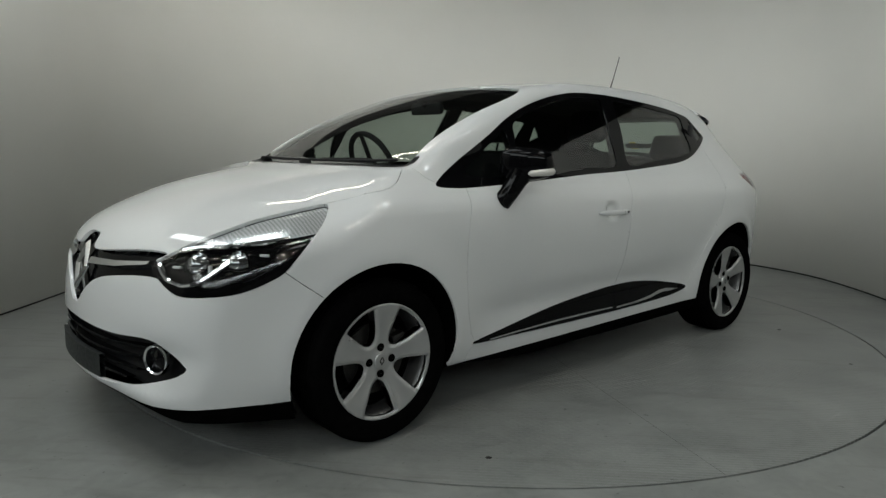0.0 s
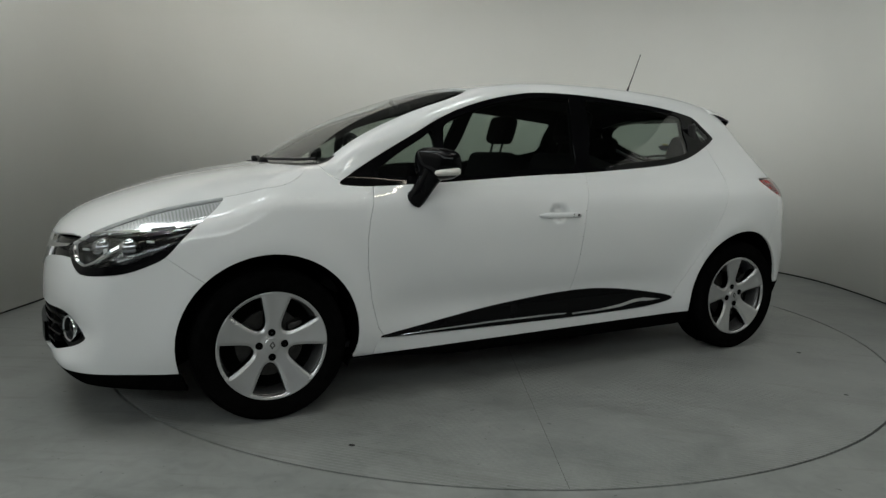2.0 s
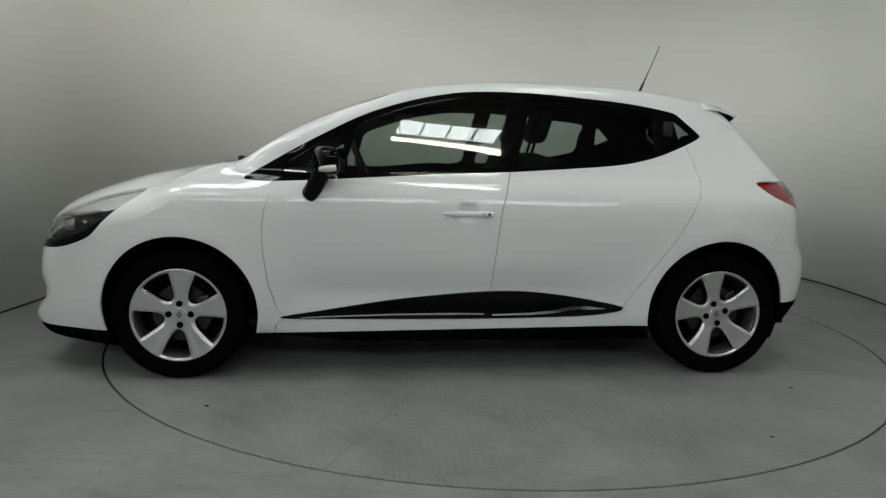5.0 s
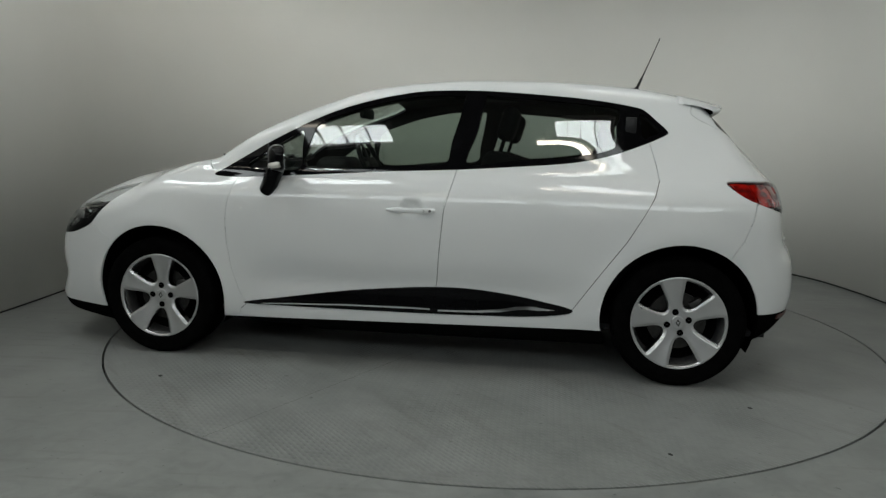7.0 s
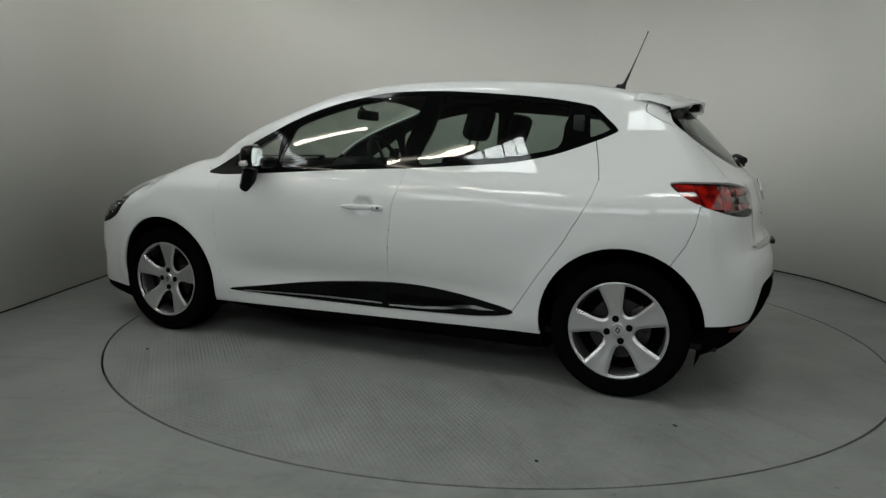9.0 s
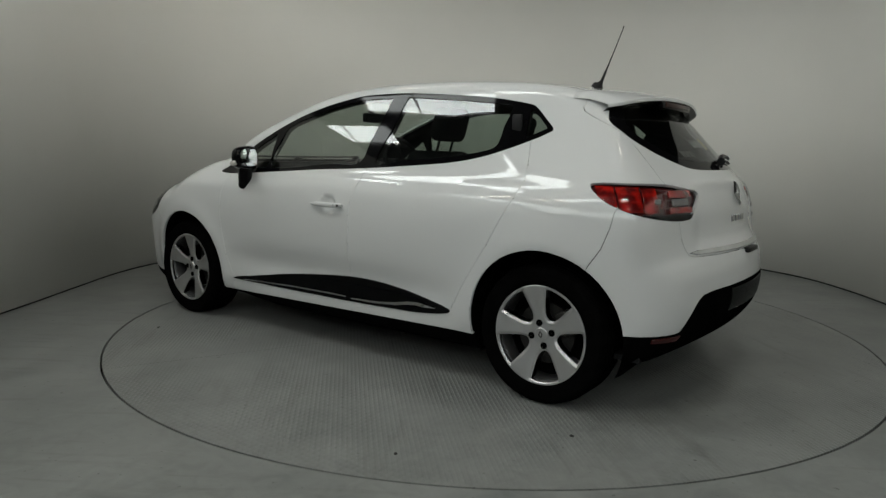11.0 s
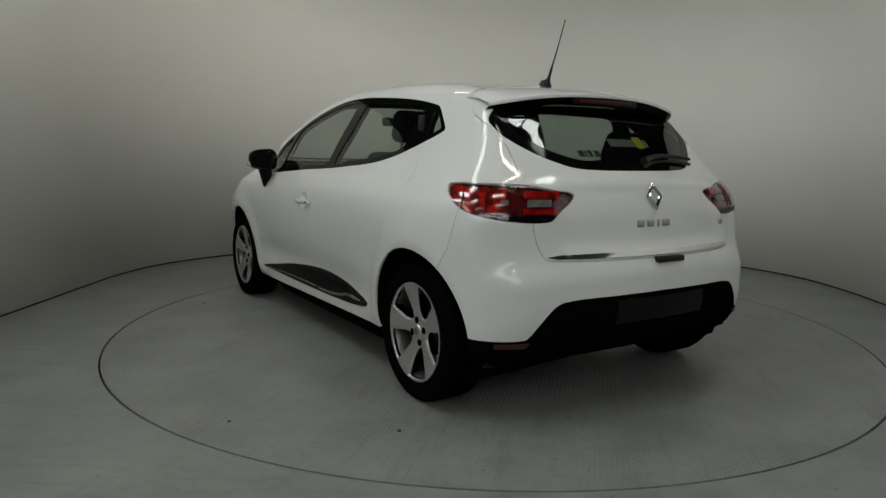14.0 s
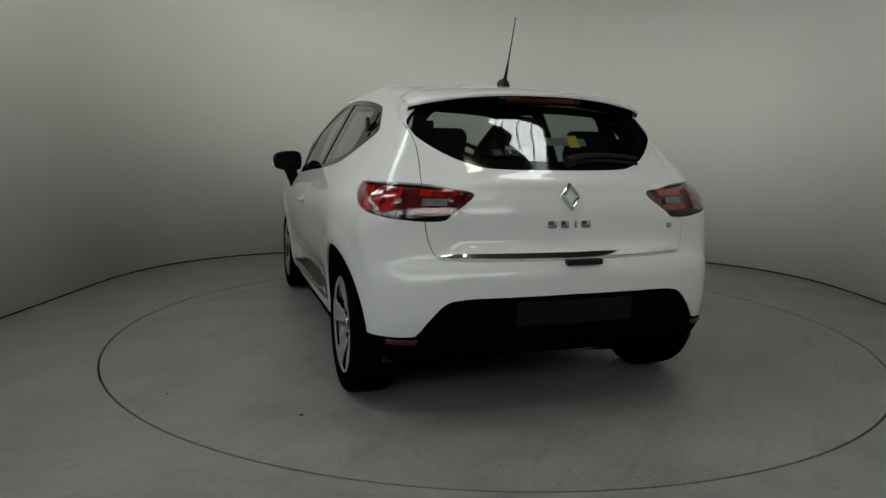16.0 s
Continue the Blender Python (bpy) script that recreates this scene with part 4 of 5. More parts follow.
for s in (1, -1):
    half = (lambda k: SKIN[k]) if s > 0 else (lambda k: flip_half(SKIN[k]))
    lamp = panel("headlight", np.vstack([half("headlight"), half("headlight_upper")]), LENS, car, "clear headlight with black inside and chrome edge", 0.0, 0.0, 0.0)
    panel("rim", half("headlight_rim"), GLOSS_BLACK, lamp, "gloss black lower lamp edge", 0.001, 0.02, 0.0)
    v, f = pushed(half("headlight"), 0.035)
    link_mesh("housing", v, f, GLOSS_BLACK, lamp, "black lamp housing")
    v, f = pushed(half("headlight_upper"), 0.016)
    link_mesh("reflector", v, f, RIBBED, lamp, "ribbed silver upper reflector")
    panel("rim", half("headlight"), BLACK_PLASTIC, lamp, "black lower lamp edge", 0.0, 0.0, -0.25)
    # chrome brow, hooked strip and two lamp bowls
    def inside(ys, zs, depth):
        return on_front(np.array(ys), np.array(zs), -depth) * [1, s, 1]
    bm = bmesh.new()
    bead(bm, inside(np.linspace(0.53, 0.775, 14), np.interp(np.linspace(0.53, 0.775, 14), [0.53, 0.60, 0.66, 0.75, 0.775], [0.735, 0.752, 0.757, 0.772, 0.785]), 0.012), 0.009)
    part("brow", bm, CHROME, lamp, "chrome brow")
    bm = bmesh.new()
    hook = spline([(0.50, 0.700), (0.53, 0.672), (0.575, 0.640), (0.63, 0.628), (0.685, 0.648), (0.715, 0.690), (0.735, 0.735)], 5, False)
    bead(bm, inside(hook[:, 0], hook[:, 1], 0.014), 0.010)
    part("light_strip", bm, CHROME, lamp, "chrome hooked light strip")
    for y, z, r in ((0.63, 0.700, 0.040), (0.735, 0.710, 0.038)):
        c = inside([y], [z], 0.022)[0]
        bm = bmesh.new()
        lathe(bm, [(r, -0.028), (r * 1.04, -0.022), (r * 0.96, -0.018), (r * 0.75, 0.004), (r * 0.35, 0.016), (0.001, 0.018)], 28)
        bmesh.ops.transform(bm, matrix=pose(*c, 0, 0, -90 + s * 25), verts=bm.verts[:])
        part("bowl", bm, BOWL, lamp, "chrome reflector bowl")
    for y, z, w, h in ((0.575, 0.690, 0.030, 0.008), (0.690, 0.690, 0.010, 0.030), (0.775, 0.735, 0.030, 0.008)):
        q = inside([y], [z], 0.020)[0]
        bm = bmesh.new()
        box(bm, (-0.006, -w / 2, -h / 2), (0.006, w / 2, h / 2), 0.002, pose(*q, 0, 0, s * 32))
        part("reflector_bar", bm, SILVER, lamp, "small silver reflector bar")
    # tail lamp: dark base, red blocks and a clear bar under a gloss cover
    tl = panel("tail_light", half("tail_light"), SMOKE, car, "red tail light with a clear reversing bar", 0.0025, 0.0, 0.004)
    v, f = pushed(half("tail_light"), 0.022)
    link_mesh("base", v, f, DARK_RED, tl, "dark red lamp base")

    def lamp_block(name, u0, u1, z0, z1, mat, label, depth=0.014, slope=-0.1):
        q = half("tail_light") * [1, s, 1]
        loop = np.array([(u0, z0 + slope * 0), (u1, z0 + slope * (u0 - u1) * -1), (u1, z1 + slope * (u0 - u1) * -1), (u0, z1)])
        q = slice_tris(q, loop, VIEWS["rear_corner"], None)
        q = q[in_loop(q.mean(1) @ VIEWS["rear_corner"].T, loop)]
        if len(q):
            panel(name, q if s > 0 else flip_half(q), mat, tl, label, 0.0015, 0.008, -depth + 0.004)
    lamp_block("dark_edge", -0.48, -1.0, 0.80, 0.838, GLOSS_BLACK, "black lower lamp edge", 0.002, 0.0)
    lamp_block("red_block", -0.50, -0.56, 0.862, 0.950, RED_LENS, "bright red lamp block", 0.006, 0.0)
    lamp_block("red_block", -0.565, -0.66, 0.850, 0.950, RED_LENS, "red lamp block", 0.009, 0.0)
    lamp_block("red_block", -0.665, -0.735, 0.845, 0.945, RED_LENS, "red lamp block", 0.008, 0.0)
    lamp_block("clear_block", -0.715, -0.745, 0.880, 0.900, LAMP_GREY, "silver indicator bar", 0.003, 0.0)
    lamp_block("red_block", -0.80, -0.93, 0.905, 0.935, RED_LENS, "red lamp bar", 0.008, 0.0)
    lamp_block("clear_block", -0.815, -0.905, 0.872, 0.902, LAMP_GREY, "clear reversing bar", 0.008, 0.0)
    lamp_block("red_block", -0.80, -0.93, 0.842, 0.868, RED_LENS, "red lamp bar", 0.008, 0.0)
    # fog lamp in the lower intake
    c = on_front([0.535], [0.372])[0] * [1, s, 1]
    fog = new("fog_lamp")
    fog.parent = car
    fog.matrix_basis = pose(*c, 0, 0, -90 + s * 24)
    bm = bmesh.new()
    lathe(bm, [(0.050, -0.03), (0.053, 0.0), (0.049, 0.006), (0.043, 0.002), (0.042, -0.03)], 40)
    part("ring", bm, CHROME, fog, "chrome ring")
    bm = bmesh.new()
    lathe(bm, [(0.042, -0.02), (0.03, -0.008), (0.001, -0.004)], 32)
    part("lens", bm, GLOSS_BLACK, fog, "dark lamp lens")


# ---- nose and tail fittings ----
v, f = pushed(both("grille"), 0.045)
link_mesh("upper_grille", v, f, GLOSS_BLACK, car, "gloss black upper grille")
grille_edge = panel("grille_frame", both("grille"), GLOSS_BLACK, car, "gloss black grille frame", 0.0, 0.05, -0.03)
v, f = pushed(both("intake"), 0.06)
intake = link_mesh("lower_grille", v, f, BLACK_PLASTIC, car, "black lower grille")
for i, z in enumerate((0.405, 0.370, 0.335, 0.300)):
    w = (0.50, 0.47, 0.46, 0.42)[i]
    ys = np.linspace(-w, w, 33)
    bm = bmesh.new()
    pa, pb, pc = on_front(np.abs(ys), 0 * ys + z + 0.004, -0.010), on_front(np.abs(ys), 0 * ys + z - 0.004, -0.010), on_front(np.abs(ys), 0 * ys + z, -0.045)
    rows = [[bm.verts.new((q[k, 0], ys[k], q[k, 2])) for k in range(len(ys))] for q in (pa, pb, pc)]
    for k in range(len(ys) - 1):
        for a, b in ((0, 1), (1, 2), (2, 0)):
            bm.faces.new((rows[a][k], rows[a][k + 1], rows[b][k + 1], rows[b][k]))
    part("slat", bm, GLOSS_BLACK, intake)
bm = bmesh.new()
ys, zs = np.linspace(-0.26, 0.26, 13), (0.262, 0.345)
rows = [[bm.verts.new((surface_x([abs(y)], [z])[0] + o - 0.004, y, z)) for y in ys] for z, o in ((zs[0], 0.006), (zs[1], 0.006), (zs[1], -0.012), (zs[0], -0.012))]
for k in range(len(ys) - 1):
    for a in range(4):
        bm.faces.new((rows[a][k], rows[a][k + 1], rows[(a + 1) % 4][k + 1], rows[(a + 1) % 4][k]))
part("plate_holder", bm, worn("grey_black_plastic", (0.016, 0.019, 0.019), 0.5), car, "blank dark number plate holder")
for s in (1, -1):
    ys = np.linspace(0.10, 0.47, 12)
    bm = bmesh.new()
    p = on_front(ys, np.interp(ys, [0.10, 0.3, 0.47], [0.672, 0.680, 0.694]), -0.004) * [1, s, 1]
    q = on_front(ys, np.interp(ys, [0.10, 0.3, 0.47], [0.648, 0.660, 0.682]), 0.002) * [1, s, 1]
    r = (p + q) / 2 - [0.02, 0, 0]
    rows = [[bm.verts.new(tuple(t)) for t in w] for w in (p, q, r)]
    for k in range(len(ys) - 1):
        for a, b in ((0, 1), (1, 2), (2, 0)):
            bm.faces.new((rows[a][k], rows[a][k + 1], rows[b][k + 1], rows[b][k]))
    part("grille_bar", bm, CHROME, car, "chrome grille bar")


def diamond(name, centre, lean, height, width, depth, label, turn):
    """A hollow rhombus badge of folded metal."""
    bm = bmesh.new()
    m = pose(*centre, 0, 0, turn) @ pose(0, 0, 0, 90 + lean, 0, 0)
    out = [(0, height / 2), (width / 2, 0), (0, -height / 2), (-width / 2, 0)]
    sets = [[(x * k, y * k, d) for x, y in out] for k, d in ((1.0, 0.0), (0.80, depth), (0.56, 0.002))]
    rings = [[bm.verts.new(m @ Vector(q)) for q in ring] for ring in sets]
    for a, b in zip(rings, rings[1:]):
        for k in range(4):
            bm.faces.new((a[k], a[(k + 1) % 4], b[(k + 1) % 4], b[k]))
    bmesh.ops.bevel(bm, geom=bm.edges[:], offset=0.0025, segments=2, profile=0.5, affect="EDGES")
    return part(name, bm, CHROME, car, label)


diamond("front_badge", (2.078, 0, 0.628), -18, 0.200, 0.145, 0.014, "chrome rhombus badge", 90)
diamond("rear_badge", (-1.846, 0, 0.907), -17, 0.122, 0.092, 0.012, "chrome rhombus badge", -90)
for i, w in enumerate((0.040, 0.036, 0.012, 0.044)):
    y = (0.085, 0.030, -0.018, -0.066)[i]
    bm = bmesh.new()
    x = surface_x([abs(y)], [0.797], -1)[0]
    box(bm, (x - 0.006, y - w / 2, 0.782), (x + 0.004, y + w / 2, 0.812), 0.003)
    part("letter_bar", bm, BAR, car, "silver letter bar")
bm = bmesh.new()
box(bm, (surface_x([0.5], [0.78], -1)[0] - 0.004, -0.515, 0.768), (surface_x([0.5], [0.78], -1)[0] + 0.02, -0.49, 0.79), 0.002)
part("letter_bar", bm, BAR, car, "small silver badge bar")
bm = bmesh.new()
box(bm, (-1.935, -0.11, 0.640), (-1.87, 0.05, 0.664), 0.006)
part("gate_release", bm, BLACK_PLASTIC, car, "black tailgate release")

# stickers behind the rear window
def rear_sticker(name, y0, y1, z0, z1, mat, label, depth=0.006):
    bm = bmesh.new()
    ys, zs = np.linspace(y0, y1, 7), (z0, z1)
    rows = []
    for out in (-depth, -depth - 0.0015):
        for z in zs:
            p = on_rear(np.abs(ys), 0 * ys + z, out)
            rows.append([bm.verts.new((q[0], y, q[2])) for q, y in zip(p, ys)])
    for k in range(len(ys) - 1):
        for a, b in ((0, 1), (1, 3), (3, 2), (2, 0)):
            bm.faces.new((rows[a][k], rows[a][k + 1], rows[b][k + 1], rows[b][k]))
    part(name, bm, mat, rear_window, label)


rear_sticker("sticker", 0.075, -0.175, 1.118, 1.150, worn("pale_film", (0.22, 0.24, 0.23), 0.5), "pale printed strip behind the glass")
rear_sticker("sticker", -0.085, -0.137, 1.110, 1.160, worn("yellow_paper", (0.62, 0.52, 0.05), 0.6), "small yellow sticker behind the glass", 0.004)
for y0, y1 in ((0.270, 0.245), (0.237, 0.229), (0.221, 0.203), (0.190, 0.163)):
    rear_sticker("sticker_bar", y0, y1, 1.073, 1.098, worn("grey_film", (0.045, 0.045, 0.045), 0.5), "faint grey printed bar on the glass")

# spoiler over the rear window, with the high brake lamp in its edge
ys = np.linspace(-0.57, 0.57, 41)
ay_ = np.abs(ys)
tip_x = -1.560 + 0.09 * (ay_ / 0.57) ** 2 + 0.03 * step(0.5, 0.57, ay_)
root_x = -1.29 + 0.02 * (ay_ / 0.57) ** 2
tip_z = 1.338 - 0.055 * (ay_ / 0.57) ** 2.5
root_z = surface_z(root_x, ay_) + 0.002
rows = [np.stack([root_x, ys, root_z - 0.012], 1), np.stack([root_x - 0.004, ys, root_z + 0.001], 1)]
for k in (0.25, 0.5, 0.75, 0.92):
    rows.append(np.stack([root_x + (tip_x - root_x) * k, ys, root_z + (tip_z - root_z) * k + 0.010 * np.sin(k * math.pi)], 1))
rows += [np.stack([tip_x, ys, tip_z - 0.002], 1), np.stack([tip_x + 0.004, ys, tip_z - 0.012], 1)]
m = len(ys)
grid = np.vstack(rows)
faces = [(r * m + k, r * m + k + 1, (r + 1) * m + k + 1, (r + 1) * m + k) for r in range(len(rows) - 1) for k in range(m - 1)]
spoiler = link_mesh("spoiler", grid, faces, PAINT, car, "white roof spoiler")
under_x = -1.425 + 0.05 * (ay_ / 0.57) ** 2
rows = [np.stack([tip_x + 0.004, ys, tip_z - 0.012], 1), np.stack([tip_x + 0.03, ys, tip_z - 0.032], 1), np.stack([under_x - 0.02, ys, tip_z - 0.045], 1), np.stack([under_x + 0.03, ys, tip_z - 0.03], 1)]
faces = [(r * m + k, r * m + k + 1, (r + 1) * m + k + 1, (r + 1) * m + k) for r in range(len(rows) - 1) for k in range(m - 1)]
link_mesh("underside", np.vstack(rows), faces, GLOSS_BLACK, spoiler, "gloss black spoiler underside")
bm = bmesh.new()
box(bm, (-1.55, -0.165, 1.298), (-1.50, 0.165, 1.322), 0.006)
part("brake_lamp", bm, worn("unlit_brake_lamp", (0.05, 0.002, 0.002), 0.2, shine=0.3), spoiler, "unlit dark red high brake lamp")
bm = bmesh.new()
box(bm, (-1.545, -0.20, 1.290), (-1.49, 0.20, 1.326), 0.008)
part("brake_lamp_frame", bm, GLOSS_BLACK, spoiler, "gloss black lamp frame")

# aerial, wipers
bm = bmesh.new()
tube(bm, [(-1.125, 0, 1.412), (-1.132, 0, 1.428), (-1.142, 0, 1.436), (-1.150, 0, 1.452), (-1.170, 0, 1.50)], [0.034, 0.028, 0.014, 0.008, 0.006], 14)
aerial = part("aerial", bm, BLACK_PLASTIC, car, "black roof aerial")
bm = bmesh.new()
tube(bm, [(-1.170, 0, 1.50), (-1.205, 0, 1.585), (-1.250, 0, 1.70), (-1.253, 0, 1.712)], [0.0042, 0.0028, 0.0022, 0.0035], 8)
part("whip", bm, BLACK_PLASTIC, aerial, "thin aerial whip")
for y0, y1 in ((-0.50, 0.10), (0.02, 0.58)):
    ys = np.linspace(y0, y1, 9)
    xs = np.interp(np.abs(ys), [0, 0.2, 0.45, 0.62], [1.135, 1.128, 1.085, 1.03])
    zs = surface_z(xs, np.abs(ys))
    bm = bmesh.new()
    tube(bm, list(zip(xs, ys, zs + 0.010)), [0.006] * 9, 8)
    box(bm, (xs[0] - 0.005, y0 - 0.015, zs[0] - 0.012), (xs[0] + 0.035, y0 + 0.03, zs[0] + 0.014), 0.006)
    part("wiper", bm, BLACK_PLASTIC, car, "black windscreen wiper")
bm = bmesh.new()
ys, zs = np.linspace(-0.02, -0.40, 8), np.array([1.035, 1.05, 1.058, 1.06, 1.06, 1.058, 1.054, 1.048])
p = on_rear(np.abs(ys), zs, 0.022)
tube(bm, [(q[0], y, q[2]) for q, y in zip(p, ys)], [0.020, 0.014, 0.012, 0.011, 0.010, 0.009, 0.008, 0.007], 8)
p = on_rear(np.abs(ys), zs - 0.014, 0.008)
tube(bm, [(q[0], y, q[2]) for q, y in zip(p, ys)], [0.007] * 8, 6)
part("rear_wiper", bm, BLACK_PLASTIC, car, "black rear wiper")

# ---- mirrors and handles ----
def swept(x, y):
    """The mirror's length coordinate: its outer end is swept back."""
    return 0.615 + x - 0.35 * (y - 0.89)


for s in (1, -1):
    mirror = new("mirror")
    mirror.parent = car
    mirror["label"] = "gloss black door mirror with a clear indicator"
    bm = bmesh.new()
    bmesh.ops.create_uvsphere(bm, u_segments=40, v_segments=24, radius=1.0)
    for q in bm.verts:
        x, y, z = q.co
        sg = lambda a, k: math.copysign(abs(a) ** k, a)
        x, y, z = sg(x, 0.72), sg(y, 0.62), sg(z, 0.62)
        x = max(x * (0.052 if x > 0 else 0.046), -0.032)
        q.co = (swept(x, 0.890 + y * 0.102), s * (0.890 + y * 0.102), 1.020 + z * (0.068 - 0.008 * y))
    part("housing", bm, GLOSS_BLACK, mirror, "gloss black mirror housing")
    bm = bmesh.new()
    ring = [(0.083 * math.copysign(abs(math.cos(a)) ** 0.6, math.cos(a)), 0.052 * math.copysign(abs(math.sin(a)) ** 0.6, math.sin(a))) for a in np.linspace(0, math.tau, 28, endpoint=False)]
    plate(bm, ring, 0.003, pose(0.5825, s * 0.890, 1.020, 90, 0, -90 + s * 19.3))
    part("mirror_glass", bm, worn("mirror_silver", (0.8, 0.8, 0.8), 0.02, metal=1.0, spread=0.02), mirror, "silvered mirror glass")
    bm = bmesh.new()
    tube(bm, [(0.70, s * 0.800, 0.868), (0.69, s * 0.838, 0.872), (0.672, s * 0.850, 0.905), (0.645, s * 0.868, 0.955), (0.630, s * 0.88, 0.985)], [0.036, 0.042, 0.040, 0.042, 0.048], 14)
    part("stalk", bm, GLOSS_BLACK, mirror, "black mirror foot")
    bm = bmesh.new()
    pts = [(0.640, 0.925, 0.985), (0.622, 0.965, 0.988), (0.596, 0.988, 0.990), (0.566, 0.990, 0.994)]
    pts = spline(pts, 4, False)
    tube(bm, [(x, s * y, z) for x, y, z in pts], [0.010] + [0.015] * (len(pts) - 2) + [0.012], 10)
    part("indicator", bm, worn("clear_indicator", (0.62, 0.60, 0.56), 0.12, coat=1.0), mirror, "clear indicator lens")
    handle = new("door_handle")
    handle.parent = car
    handle["label"] = "white pull handle with a key cover"
    bm = bmesh.new()
    xs = np.linspace(0.085, -0.150, 15)
    prof = np.array([0.3, 0.6, 0.85] + [1.0] * 9 + [1.0, 0.95, 0.7])
    yy = surface_y(np.full(15, 0.25), np.full(15, 0.79)) + 0.004 + 0.016 * np.sin(np.linspace(0.35, 2.6, 15))
    rings = []
    for x, y, k in zip(xs, yy, prof):
        rings.append([bm.verts.new((x, s * (y + 0.008 * k * math.cos(a)), 0.790 + 0.013 * k * math.sin(a))) for a in np.linspace(0, math.tau, 12, endpoint=False)])
    for a, b in zip(rings, rings[1:]):
        for k in range(12):
            bm.faces.new((a[k], a[(k + 1) % 12], b[(k + 1) % 12], b[k]))
    bm.faces.new(rings[0])
    bm.faces.new(rings[-1])
    part("grip", bm, PAINT, handle, "white grip")
    for x in (-0.098, -0.128):
        bm = bmesh.new()
        lathe(bm, [(0.006, 0.0), (0.006, 0.004), (0.001, 0.004)], 12)
        bmesh.ops.transform(bm, matrix=Matrix.Translation((x, s * 0.8865, 0.790)) @ Matrix.Diagonal((1, s, 1, 1)), verts=bm.verts[:])
        part("key_hole", bm, BLACK_PLASTIC, handle, "dark key cover")
    # hidden rear handle in the window surround
    bm = bmesh.new()
    for x0, x1, z0, z1 in ((-1.075, -1.025, 1.145, 1.245),):
        y = float(surface_y([-1.05], [1.19])[0])
        box(bm, (x0, y - 0.004, z0), (x1, y + 0.010, z1), 0.006, Matrix.Diagonal((1, s, 1, 1)))
    part("rear_handle", bm, BLACK_PLASTIC, car, "black recessed rear door handle")

# ---- wheels and arches ----
def opening(k):
    """One of the five windows of the wheel, between two spokes."""
    half = [(0.073, 0.0), (0.077, 0.013), (0.088, 0.025), (0.106, 0.035), (0.130, 0.045), (0.160, 0.056), (0.186, 0.065), (0.193, 0.062), (0.201, 0.035), (0.2035, 0.0)]
    q = spline(half + [(r, -w) for r, w in half[-2:0:-1]], 5)
    a = radians(90 + 36 + 72 * k)
    return q @ np.array([[math.cos(a), math.sin(a)], [-math.sin(a), math.cos(a)]])


_r = spline([(0, 0.072), (0.03, 0.072), (0.05, 0.070), (0.075, 0.074), (0.10, 0.080), (0.15, 0.090), (0.19, 0.0965), (0.206, 0.0985), (0.212, 0.0995), (0.217, 0.095)], 6, False)
DISH = (_r[:, 0], _r[:, 1])         # height of the wheel's face by radius


